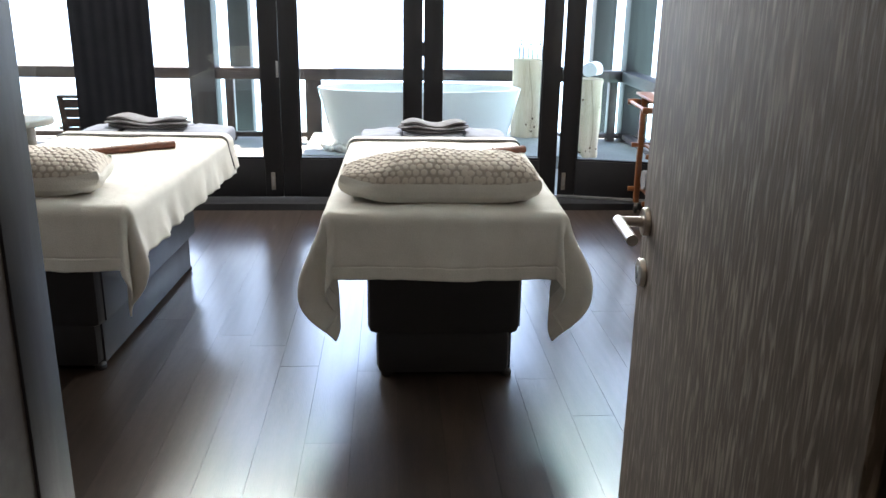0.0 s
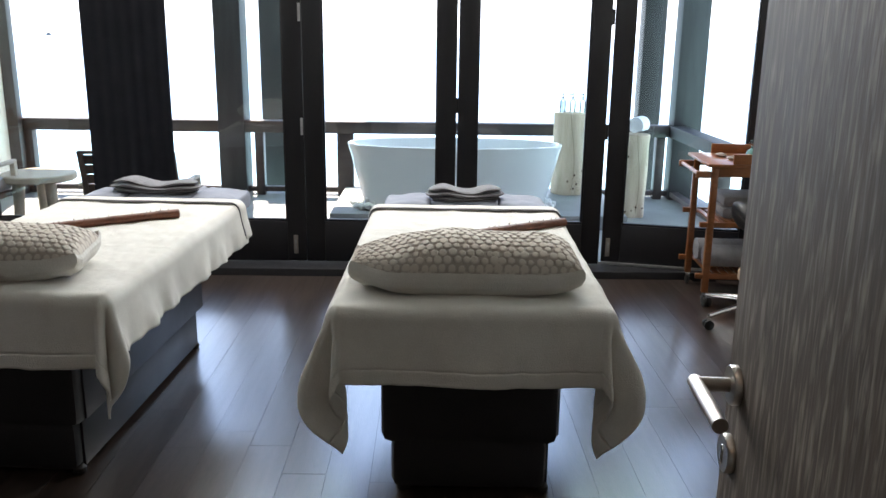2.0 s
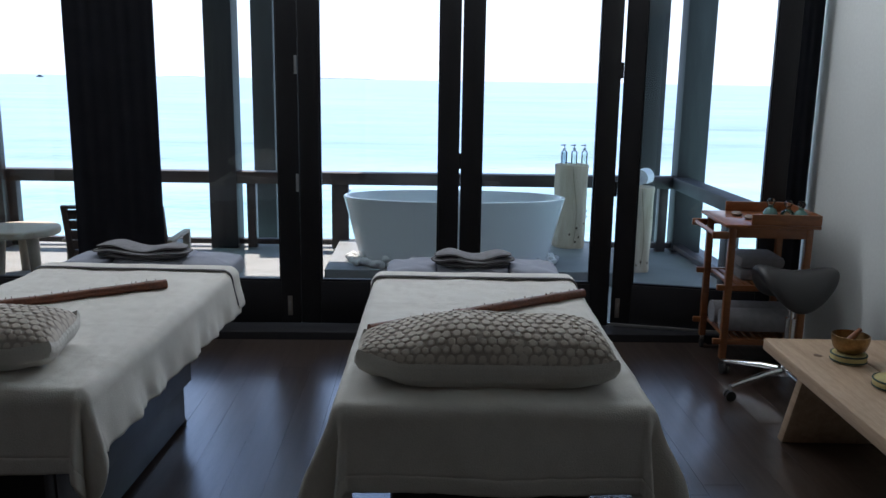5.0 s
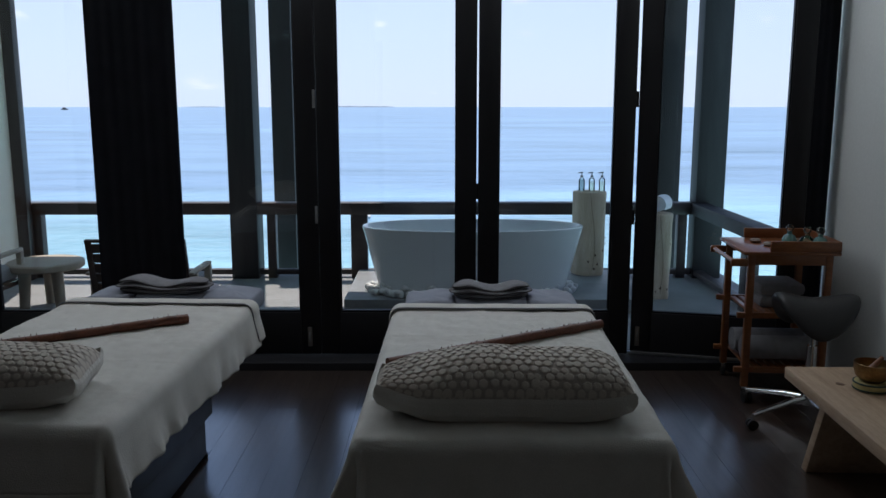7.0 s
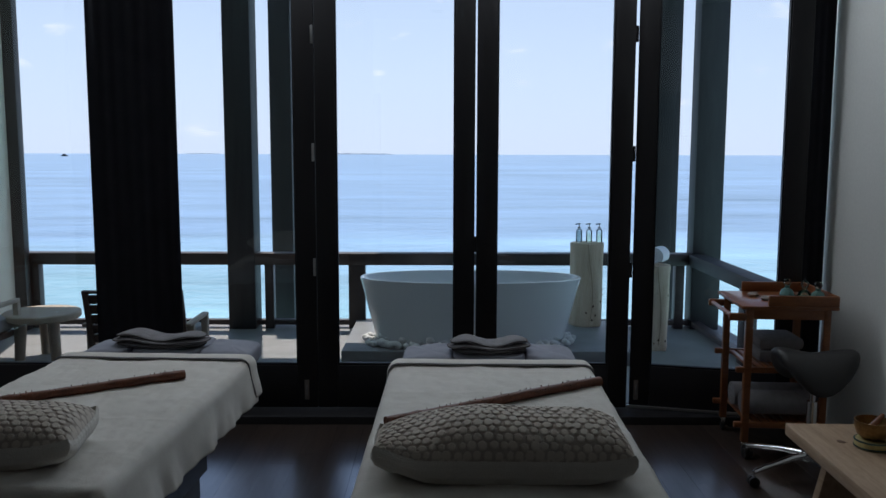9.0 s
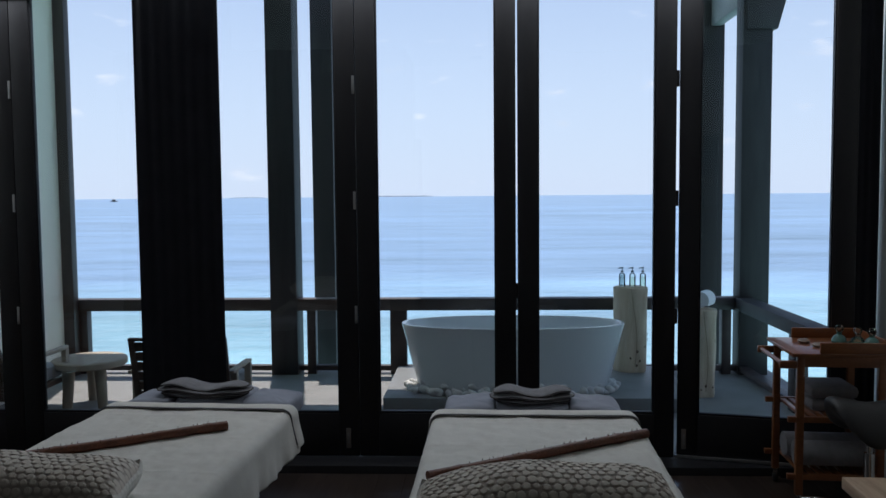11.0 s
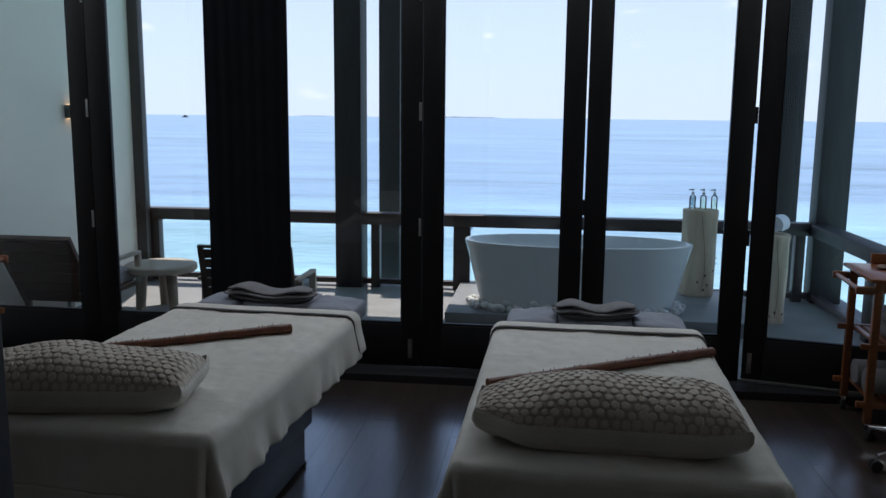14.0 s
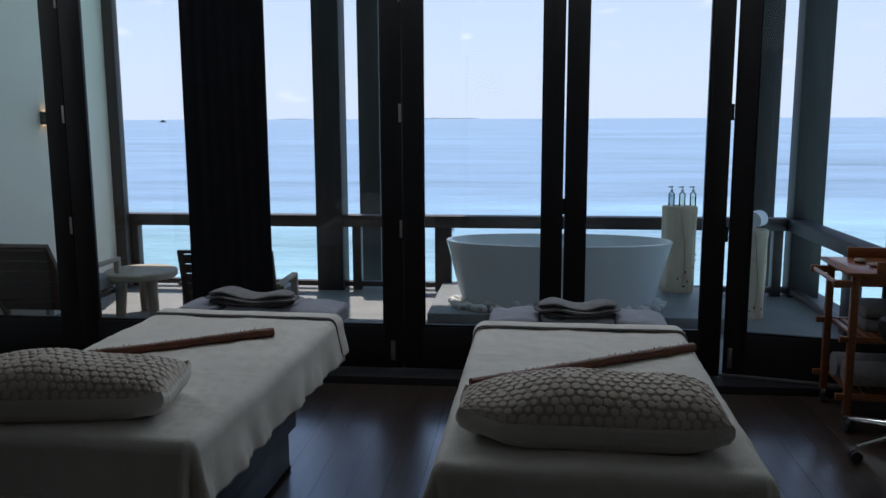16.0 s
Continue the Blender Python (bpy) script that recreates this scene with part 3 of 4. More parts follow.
def patterned_cloth():
    m = material("embroidered_cloth", (0.42, 0.365, 0.315), 0.9, second=(0.35, 0.305, 0.265), scale=30, fine=400, bump=0.3, dist=0.002)
    n, l = m.node_tree.nodes, m.node_tree.links
    p = n["Principled BSDF"]
    old = p.inputs["Base Color"].links[0].from_socket
    at, mix = n.new("ShaderNodeAttribute"), n.new("ShaderNodeMix")
    at.attribute_name = "disc"
    mix.data_type = "RGBA"
    mix.inputs["B"].default_value = (0.60, 0.54, 0.47, 1)
    l.new(at.outputs["Fac"], mix.inputs["Factor"]), l.new(old, mix.inputs["A"]), l.new(mix.outputs["Result"], p.inputs["Base Color"])
    return m


PATTERN = patterned_cloth()


def pillow(m, label, seed, tipped):
    top, low, discs = pillow_mesh(0.352, 0.158, 0.180, seed, tipped)
    p = thing("pillow", m, label, "pillow", "bed pillows")
    panel = part("cover_panel", top, PATTERN, p, "embroidered panel with raised pale discs")
    at = panel.data.attributes.new("disc", "FLOAT", "POINT")
    at.data.foreach_set("value", discs)
    part("plain_border", low, LINEN, p, "plain cream linen underside")
    return p


def cane(p0, p1, label, seed):
    """A knobbly cane with thorns along its upper side."""
    a, c = Vector(p0), Vector(p1)
    k = thing("cane", Matrix.Translation(a), label, "cane", "canes on the beds")
    n = 40
    pts, rad = [], []
    for i in range(n + 1):
        t = i / n
        q = (c - a) * t
        q.z += 0.0012 * math.sin(t * 7 + seed)
        pts.append(q), rad.append((0.0160 + 0.0015 * t) * (1 + 0.06 * noise.noise((t * 9, seed, 0)) + 0.14 * max(0, math.cos(t * 26 + seed)) ** 16))
    part("stem", tube(pts, rad, 12), CANE, k)
    rnd = random.Random(seed)
    th = bmesh.new()
    for i in range(46):
        t = rnd.uniform(0.05, 0.97)
        q = pts[int(t * n)]
        ang = rnd.uniform(-1.1, 1.1)
        side = (c - a).normalized().cross(Vector((0, 0, 1)))
        d = (Vector((0, 0, 1)) * math.cos(ang) + side * math.sin(ang))
        r = rad[int(t * n)]
        tube([q + d * r * 0.8, q + d * (r + 0.007)], [0.0022, 0.0006], 5, th)
    tagged(part("thorns", th, CANE, k), kind="stuff")
    return k


def folded_wrap(m, label):
    """A folded terry wrap: layers with rounded ends and dark piped edges."""
    w = thing("folded_wrap", m, label, "towel", "folded wraps on the beds")
    for i, (z, lx, ly, mat) in enumerate(((0.0, 0.16, 0.09, GREYTOWEL), (0.022, 0.178, 0.085, GREYTOWEL), (0.042, 0.165, 0.07, GREYTOWEL))):
        def f(u, v, z=z, lx=lx, ly=ly, i=i):
            a = 2 * math.pi * u
            s = math.sin(math.pi * v)
            ca, sa = math.cos(a), math.sin(a)
            px = lx * math.copysign(abs(ca) ** 0.7, ca) * s ** 0.35
            py = ly * math.copysign(abs(sa) ** 0.7, sa) * s ** 0.35
            lift = 0.014 * math.exp(-((px + 0.10) / 0.05) ** 2) + 0.009 * math.exp(-((px - 0.11) / 0.045) ** 2) - 0.010 * math.exp(-((px - 0.01) / 0.06) ** 2) + 0.005 * math.sin(px * 26 + i * 2.1)
            return (px, py, z + 0.013 - 0.013 * math.cos(math.pi * v) + lift * (1 if i else 0.4))
        part("layer", sheet(56, 14, f), mat, w)
        pts = []
        for k in range(49):
            a = 2 * math.pi * k / 48
            ca, sa = math.cos(a), math.sin(a)
            px, py = lx * math.copysign(abs(ca) ** 0.7, ca), ly * math.copysign(abs(sa) ** 0.7, sa)
            lift = 0.014 * math.exp(-((px + 0.10) / 0.05) ** 2) + 0.009 * math.exp(-((px - 0.11) / 0.045) ** 2) - 0.010 * math.exp(-((px - 0.01) / 0.06) ** 2) + 0.005 * math.sin(px * 26 + i * 2.1)
            pts.append((px, py, z + 0.013 + lift * (1 if i else 0.4)))
        part("piping", tube(pts, 0.0032, 6), PIPING, w)
    return w


def massage_bed(m, box_dx, label, seed):
    """Origin on the floor under the middle of the near end; the bed runs along +y."""
    bed = thing("massage_bed", m, label, "massage bed", "massage beds")
    x0, x1 = box_dx - 0.28, box_dx + 0.28
    part("base_cabinet", cube(x0, x1, 0.14, 1.42, 0.185, 0.60, 0.03), BASEBLK, bed)
    part("plinth", cube(x0 + 0.03, x1 - 0.03, 0.17, 1.39, 0.012, 0.19, 0.03), BASEBLK, bed)
    part("side_panel", cube(x1 - 0.002, x1 + 0.006, 0.19, 1.38, 0.20, 0.58, 0.003), BASEGREY, bed, "charcoal laminate side panel")
    part("plinth_panel", cube(x1 - 0.032, x1 - 0.022, 0.21, 1.36, 0.02, 0.184, 0.003), BASEGREY, bed, "charcoal laminate plinth panel")
    for x, y in ((x0 + 0.07, 0.2), (x1 - 0.04, 0.2), (x0 + 0.07, 1.36), (x1 - 0.04, 1.36)):
        part("foot", lathe([(0.018, 0), (0.022, 0.004), (0.022, 0.02), (0.012, 0.03)], 14, m=Matrix.Translation((x, y, 0))), RUBBER, bed)
    part("bed_frame", cube(-0.34, 0.34, 0.02, 1.55, 0.58, 0.625, 0.01), BASEBLK, bed)
    part("mattress", cube(-0.375, 0.375, 0.0, 1.42, 0.62, 0.69, 0.028), COVER, bed)
    # adjustable head section with rounded pads on both sides of the face hole
    def pad(cx, cy, lx, ly, z0, z1, slope):
        def f(u, v):
            a, e = 2 * math.pi * u, math.pi * v
            ca, sa = math.cos(a), math.sin(a)
            r = math.sin(e) ** 0.22
            x, y = lx * math.copysign(abs(ca) ** 0.35, ca) * r, ly * math.copysign(abs(sa) ** 0.35, sa) * r
            up = 0.5 - 0.5 * math.copysign(abs(math.cos(e)) ** 0.6, math.cos(e))
            wrinkle = 0.006 * noise.noise((x * 16 + cx * 9, y * 12, seed)) + 0.003 * noise.noise((x * 40, y * 34, seed))
            return (cx + x, cy + y, z0 + (z1 - z0) * up + (wrinkle - slope * abs(x + cx)) * up)
        part("head_pad", sheet(56, 24, f), COVER, bed, "pale grey covered head pad")
    for side in (-1, 1):
        pad(side * 0.262, 1.565, 0.112, 0.14, 0.615, 0.722, 0.06)
    pad(0.0, 1.595, 0.158, 0.165, 0.63, 0.712, 0.0)
    # coiled cable under the far end
    pts = [(x1 + 0.02 + 0.012 * math.cos(a), 1.30 + 0.012 * a / 6, 0.47 + 0.03 * math.sin(a)) for a in (i * 0.5 for i in range(40))]
    part("cable", tube(pts, 0.004, 6), RUBBER, bed)
    return bed


def spread(m, label, seed, near, side, flare):
    ob = link("bedspread", bedspread(0.378, 1.36, side, near, seed, flare), LINEN, angle=80)
    ob.matrix_world = m
    tagged(ob, label, "bedspread", "bedspreads")
    thick(ob, 0.004)
    thick(part("hem", bedspread(0.378, 1.36, side, near, seed, flare, True), LINEN, ob, "double-stitched linen hem", angle=80), 0.007)
    return ob


def turned_hem(m, label):
    """The spread's folded-back end with a thin grey edge."""
    def over(a):
        e, rad = max(0, abs(a) - 0.378), 0.04
        sx = 1 if a > 0 else -1
        if e < rad * 1.57:
            return sx * (min(abs(a), 0.378) + rad * math.sin(e / rad)), -rad * (1 - math.cos(e / rad))
        return sx * (0.378 + rad + 0.024 * smooth(0.06, 0.2, e)), -rad - (e - rad * 1.57)

    def f(u, v):
        a = (u - 0.5) * 2 * 0.56
        x, z = over(a)
        ang = math.pi * v
        lift = 0.0055 * math.sin(ang) + 0.0015 * noise.noise((a * 8, v, 3))
        side = smooth(0.378, 0.44, abs(a))
        return (x + (1 if a > 0 else -1) * lift * side, 0.045 * math.cos(ang) + 0.008 * noise.noise((a * 5, 2, 7)), z + lift * (1 - side))
    h = link("turned_hem", sheet(110, 12, f), LINEN)
    h.matrix_world = m
    tagged(h, label, "sheet", "turned-back sheets")
    thick(h, 0.004)
    edge = tube([(over((i / 60 - 0.5) * 1.1)[0], -0.048 + 0.008 * noise.noise(((i / 60 - 0.5) * 5.5, 2, 7)), over((i / 60 - 0.5) * 1.1)[1] + 0.005) for i in range(61)], 0.0036, 6)
    part("piping", edge, GREYTOWEL, h, "thin dark grey piped edge")
    return h


for bx, by, dx, rot, seed, side, near, flare, lab in ((0.214, 2.78, 0.006, -1.2, 1.3, 0.245, 0.245, 0.07, "beside the open door"), (-1.243, 2.88, -0.082, -3.0, 6.1, 0.195, 0.235, 0.03, "beside the curtain")):
    at_bed = pose(bx, by, 0, 0, 0, rot)
    massage_bed(at_bed, dx, "black massage bed with grey padded head section, " + lab, seed)
    spread(at_bed @ pose(0, 1.36, 0.695), "cream linen bedspread hanging over the bed's end", seed, near, side, flare)
    turned_hem(at_bed @ pose(0, 1.36, 0.702), "folded-back sheet with thin grey edge")
    folded_wrap(at_bed @ pose(0.0 if dx > 0 else -0.04, 1.54, 0.708, 0, 0, 4 if dx > 0 else -4) @ Matrix.Diagonal((1 if dx > 0 else 1.22, 1, 0.78, 1)), "grey folded terry wrap with dark piping on the head pad")
pillow(pose(0.200, 3.0, 0.697, 0.5, 0, -1.0) @ Matrix.Diagonal((1.03, 1.05, 1, 1)), "cream pillow with embroidered discs, beside the cane", 1, 1)
pillow(pose(-1.32, 3.06, 0.697, 0.5, 0, 8), "cream pillow with embroidered pebble-like discs", 7, -0.5)
cane((-0.139, 3.35, 0.711), (0.635, 3.83, 0.712), "red-brown thorny cane lying across the bedspread", 3)
cane((-1.56, 3.51, 0.711), (-0.948, 3.91, 0.712), "dark red-brown thorny cane lying on the bedspread", 8)
# ---- curtains ----
def curtain(x0, x1, y, label, folds):
    def f(u, v):
        x = x0 + (x1 - x0) * u
        deep = 0.5 + 0.5 * noise.noise((u * 4, 0, folds))
        return (x, y + 0.007 * math.sin(u * folds * 6.283) * deep + 0.006 * noise.noise((u * 9, v * 3, 1)), 0.05 + 2.98 * v)
    ob = link("curtain", sheet(160, 24, f), CURTAIN, angle=80)
    tagged(ob, label, "curtain", "black curtains")
    thick(ob, 0.006)
    return ob


curtain(-1.945, -1.452, 5.535, "black floor-length curtain hanging before the doors", 7)
curtain(1.965, 2.225, 5.50, "black floor-length curtain gathered beside the wall", 5)

# ---- entrance door ----
door = thing("door_entrance", pose(0.430, 0.690, 0, 0, 0, 85.7), "open dark brushed timber door with steel lever handle", "door")
door["kind"] = "structure"
part("leaf", cube(0, 0.868, -0.045, 0.0, 0.008, 2.2, 0.002), VENEER, door, "dark wood veneer leaf with pale vertical grain")
for z, name in ((1.006, "rose"), (0.91, "lock_rose")):
    part(name, lathe([(0.026, 0), (0.026, 0.008), (0.0245, 0.010), (0.012, 0.0105)], 32, m=pose(0.828, 0.0, z, -90, 0, 0)), STEEL, door, "brushed steel rose")
part("key_cylinder", cube(0.824, 0.832, 0.008, 0.0125, 0.896, 0.922, 0.002), CHROME, door)
hb = tube([(0.828, 0.008, 1.006), (0.828, 0.052, 1.006)], 0.0095, 16)
tube([(0.8365, 0.052, 1.006), (0.706, 0.052, 1.006)], 0.0098, 16, hb)
part("lever_handle", hb, STEEL, door, "brushed steel lever handle")
for z in (0.25, 1.1, 1.95):
    part("hinge", tube([(-0.002, -0.05, z - 0.05), (-0.002, -0.05, z + 0.05)], 0.008, 12), STEEL, door)

# ---- trolley ----
def trolley(m, label):
    t = thing("trolley", m, label, "trolley", "wooden trolleys")
    W, D = 0.42, 0.45
    for x in (0, W - 0.035):
        for y in (0, D - 0.035):
            leg = part("leg", cube(x, x + 0.035, y, y + 0.035, 0.075, 0.80, 0.003), CARTW, t)
            c = part("castor", lathe([(0.012, 0), (0.028, 0.004), (0.028, 0.018), (0.012, 0.022)], 18, m=pose(x + 0.0065, y + 0.0175, 0.028, 0, 90, 0)), RUBBER, t, "black castor wheel")
            part("fork", cube(x + 0.004, x + 0.031, y + 0.006, y + 0.029, 0.045, 0.078, 0.004), CHROME, c)
    for z in (0.155, 0.455):
        for y in (0.0, D - 0.03):
            part("shelf_rail", cube(-0.04, W + 0.0, y + 0.004, y + 0.028, z, z + 0.03, 0.003), CARTW, t)
        for i in range(9):
            part("slat", cube(0.035 + i * 0.043, 0.062 + i * 0.043, 0.028, D - 0.03, z + 0.012, z + 0.026, 0.002), CARTW, t)
    part("top", cube(-0.03, W + 0.03, -0.02, D + 0.02, 0.80, 0.818, 0.004), CARTW, t)
    part("apron", cube(0.0, W, 0.002, 0.02, 0.745, 0.80, 0.002), CARTW, t)
    part("apron", cube(0.0, W, D - 0.02, D - 0.002, 0.745, 0.80, 0.002), CARTW, t)
    part("gallery", cube(0.10, W + 0.03, -0.02, -0.004, 0.818, 0.875, 0.005), CARTW, t)
    part("gallery", cube(0.10, W + 0.03, D + 0.004, D + 0.02, 0.818, 0.875, 0.005), CARTW, t)
    part("gallery", cube(W + 0.014, W + 0.03, -0.004, D + 0.004, 0.818, 0.875, 0.004), CARTW, t)
    for y in (0.0, D - 0.03):
        part("handle_arm", cube(-0.085, 0.0, y + 0.002, y + 0.03, 0.735, 0.775, 0.008), CARTW, t)
    part("handle_bar", tube([(-0.066, 0.01, 0.757), (-0.066, D - 0.01, 0.757)], 0.012, 14), CARTW, t)
    return t


def towel_roll(m, r, length, mat, label, group="rolled towels"):
    """A towel rolled into a spiral."""
    ob = thing("rolled_towel", m, label, "towel", group)
    n, turns = 120, 3.6
    def f(u, v):
        a = u * turns * 2 * math.pi
        rr = 0.006 + (r - 0.006) * u + 0.0012 * noise.noise((a, v * 6, 2))
        return (length * (v - 0.5), rr * math.cos(a), rr * math.sin(a) + r)
    part("roll", thick_mesh(sheet(n, 10, f), r / turns * 0.8), mat, ob)
    return ob


def thick_mesh(bm, t):
    bmesh.ops.solidify(bm, geom=bm.faces[:], thickness=t)
    bmesh.ops.recalc_face_normals(bm, faces=bm.faces)
    return bm


CARTM = pose(1.60, 4.955, 0, 0, 0, -4) @ Matrix.Diagonal((1, 1, 0.97, 1))
trolley(CARTM, "orange-stained wooden trolley with slatted shelves and castors")
trolley(pose(-2.92, 4.95, 0, 0, 0, 180), "orange-stained wooden trolley near the folding doors")
for y in (5.06, 5.22):
    towel_roll(pose(1.835, y, 0.178, 0, 0, -4), 0.074, 0.40, GREYTOWEL, "grey rolled towel on the trolley's lower shelf")
for z in (0.468, 0.534):
    w = thing("folded_towel", pose(1.84, 5.19, z, 0, 0, -4), "grey folded towel on the trolley's middle shelf", "towel", "folded towels")
    part("cloth", cube(-0.12, 0.12, -0.13, 0.13, 0, 0.064, 0.026), GREYTOWEL, w)
for x, y in ((1.735, 5.235), (1.76, 5.115), (1.79, 5.01)):
    s = link("massage_stone", lathe([(0.002, 0), (0.022, 0.002), (0.032, 0.012), (0.022, 0.021), (0.002, 0.024)], 20, wob=0.25), STONE)
    s.matrix_world = pose(x, y, 0.794)
    tagged(s, "smooth brown massage stone on the trolley", "stone", "massage stones")
tray = link("glass_dish", lathe([(0.002, 0), (0.07, 0.002), (0.085, 0.014), (0.081, 0.014), (0.066, 0.005), (0.002, 0.004)], 28), OILGREEN)
tray.matrix_world = pose(1.945, 5.12, 0.794)
tagged(tray, "small teal glass dish on the trolley", "dish")
for i, (x, y) in enumerate(((1.88, 5.15), (1.945, 5.085), (2.0, 5.05))):
    o = thing("oil_bottle", pose(x, y, 0.798) @ Matrix.Diagonal((1.45, 1.45, 1.35, 1)), "small round oil bottle with a glass ball stopper", "bottle", "oil bottles")
    part("body", lathe([(0.004, 0), (0.022, 0.003), (0.027, 0.016), (0.020, 0.034), (0.009, 0.042), (0.009, 0.05)], 20), OILGREEN if i != 1 else OILPALE, o)
    part("stopper", lathe([(0.003, 0.048), (0.011, 0.053), (0.0155, 0.064), (0.011, 0.075), (0.002, 0.079)], 18), BOTTLE, o, "clear glass ball stopper")

# ---- saddle stool ----
st = thing("saddle_stool", pose(1.825, 4.67, 0), "dark grey vinyl saddle stool on chrome castor base", "stool")
def saddle(u, v):
    a, e = 2 * math.pi * u, math.pi * v
    ca, sa = math.cos(a), math.sin(a)
    r = math.sin(e) ** 0.5
    px = 0.201 * ca * r * (1 + 0.04 * ca)
    py = 0.175 * sa * r * (1 - 0.22 * ca)
    up = 0.5 - 0.5 * math.cos(e)
    zc = 0.042 * (px / 0.2) ** 2 + (0.022 if px < 0 else 0.0) * (px / 0.2) ** 2 - 0.098 * (py / 0.175) ** 2
    return (px, py, zc + (up - 0.5) * 0.112 + 0.562)
part("seat", sheet(60, 26, saddle), VINYL, st, "dark grey vinyl saddle seat")
part("seat_plate", cube(-0.07, 0.07, -0.05, 0.05, 0.495, 0.515, 0.005), RUBBER, st)
part("gas_lift", tube([(0, 0, 0.13), (0, 0, 0.38)], 0.024, 20), CHROME, st)
part("piston", tube([(0, 0, 0.38), (0, 0, 0.50)], 0.014, 16), CHROME, st)
part("hub", lathe([(0.03, 0.085), (0.036, 0.10), (0.036, 0.13), (0.028, 0.145)], 24), CHROME, st)
for i in range(5):
    a = radians(200 + 72 * i)
    ca, sa = math.cos(a), math.sin(a)
    arm = part("base_arm", tube([(0.02 * ca, 0.02 * sa, 0.115), (0.12 * ca, 0.12 * sa, 0.108), (0.26 * ca, 0.26 * sa, 0.085), (0.33 * ca, 0.33 * sa, 0.07)], [0.018, 0.016, 0.013, 0.012], 12), CHROME, st)
    w = part("castor", lathe([(0.01, 0), (0.025, 0.003), (0.025, 0.018), (0.01, 0.021)], 18, m=pose(0.33 * ca, 0.33 * sa, 0.026) @ pose(0, 0, 0, 90, 0, 70 * i) @ Matrix.Translation((0, 0, -0.024))), RUBBER, st, "black castor wheel")
    lathe_b = lathe([(0.01, 0), (0.025, 0.003), (0.025, 0.018), (0.01, 0.021)], 18, m=pose(0.33 * ca, 0.33 * sa, 0.026) @ pose(0, 0, 0, 90, 0, 70 * i) @ Matrix.Translation((0, 0, 0.003)))
    part("castor", lathe_b, RUBBER, st, "black castor wheel")
    part("castor_stem", tube([(0.33 * ca, 0.33 * sa, 0.03), (0.33 * ca, 0.33 * sa, 0.075)], 0.007, 10), CHROME, st)

# ---- bench with bowl ----
bench = thing("low_bench", pose(1.465, 2.626, 0, 0, 0, -2) @ Matrix.Diagonal((1, 1, 0.963, 1)), "pale oak low bench with slanted slab legs", "bench")
part("seat_board", cube(0, 0.30, 0, 1.63, 0.372, 0.425, 0.006), OAK, bench)
part("seat_board", cube(0.302, 0.60, 0, 1.63, 0.372, 0.425, 0.006), OAK, bench)
for y0, y1 in ((1.30, 1.455), (0.28, 0.12)):
    lg = bmesh.new()
    t = 0.05
    vs = [lg.verts.new(v) for v in ((0.05, y0, 0.374), (0.55, y0, 0.374), (0.55, y0 + t, 0.374), (0.05, y0 + t, 0.374), (0.05, y1, 0), (0.55, y1, 0), (0.55, y1 + t, 0), (0.05, y1 + t, 0))]
    for q in ((0, 1, 2, 3), (4, 5, 6, 7), (0, 1, 5, 4), (1, 2, 6, 5), (2, 3, 7, 6), (3, 0, 4, 7)):
        lg.faces.new([vs[i] for i in q])
    bmesh.ops.recalc_face_normals(lg, faces=lg.faces)
    bmesh.ops.bevel(lg, geom=lg.edges[:], offset=0.004, segments=2, affect="EDGES", profile=0.5)
    part("leg", lg, OAK, bench)
part("knot", lathe([(0.001, 0), (0.02, 0.0), (0.018, 0.0008), (0.001, 0.001)], 14, m=pose(0.14, 1.40, 0.4246, 0, 0, 20), wob=0.5), OAKDARK, bench, "dark wood knot")


def ring_cushion(x, y, r, label):
    c = thing("ring_cushion", pose(x, y, 0.4095), label, "cushion", "brocade cushions")
    part("pad", lathe([(0.005, 0), (r * 0.92, 0), (r, 0.010), (r, 0.026), (r * 0.9, 0.036), (0.02, 0.033), (0.004, 0.03)], 36), GOLDCLOTH, c)
    for z in (0.007, 0.031):
        part("cord", tube([(r * 0.985 * math.cos(a), r * 0.985 * math.sin(a), z) for a in (2 * math.pi * i / 36 for i in range(37))], 0.0035, 8), GREENCORD, c, "dark green cord edging")
    part("centre_button", lathe([(0.002, 0.030), (0.010, 0.032), (0.008, 0.038), (0.001, 0.040)], 14), GOLDCLOTH, c)


ring_cushion(1.745, 3.955, 0.068, "yellow brocade ring cushion under the singing bowl")
ring_cushion(1.765, 3.655, 0.075, "yellow brocade ring cushion with green cord on the bench")
bowl = link("singing_bowl", lathe([(0.004, 0.0), (0.05, 0.002), (0.072, 0.022), (0.083, 0.055), (0.084, 0.082), (0.080, 0.083), (0.078, 0.056), (0.066, 0.026), (0.045, 0.008), (0.004, 0.007)], 40), BRASS)
bowl.matrix_world = pose(1.745, 3.955, 0.4455) @ Matrix.Diagonal((0.86, 0.86, 0.9, 1))
tagged(bowl, "hammered bronze singing bowl on a brocade cushion", "bowl")
mal = thing("mallet", pose(1.745, 3.955, 0.4535), "wooden mallet leaning in the singing bowl", "mallet")
part("stick", tube([(-0.05, -0.01, 0.012), (0.0, 0.005, 0.045), (0.05, 0.03, 0.078)], [0.013, 0.012, 0.009], 12), CARTW, mal)

# ---- bath on the balcony ----
part_plinth = setting("bath_platform", cube(-0.69, 1.60, 6.80, 7.95, 0, 0.11, 0.006), PLINTH, "grey concrete platform under the bath", "platform")
def oval(a, lx, ly, e=2.25):
    ca, sa = math.cos(a), math.sin(a)
    return lx * math.copysign(abs(ca) ** (2 / e), ca), ly * math.copysign(abs(sa) ** (2 / e), sa)


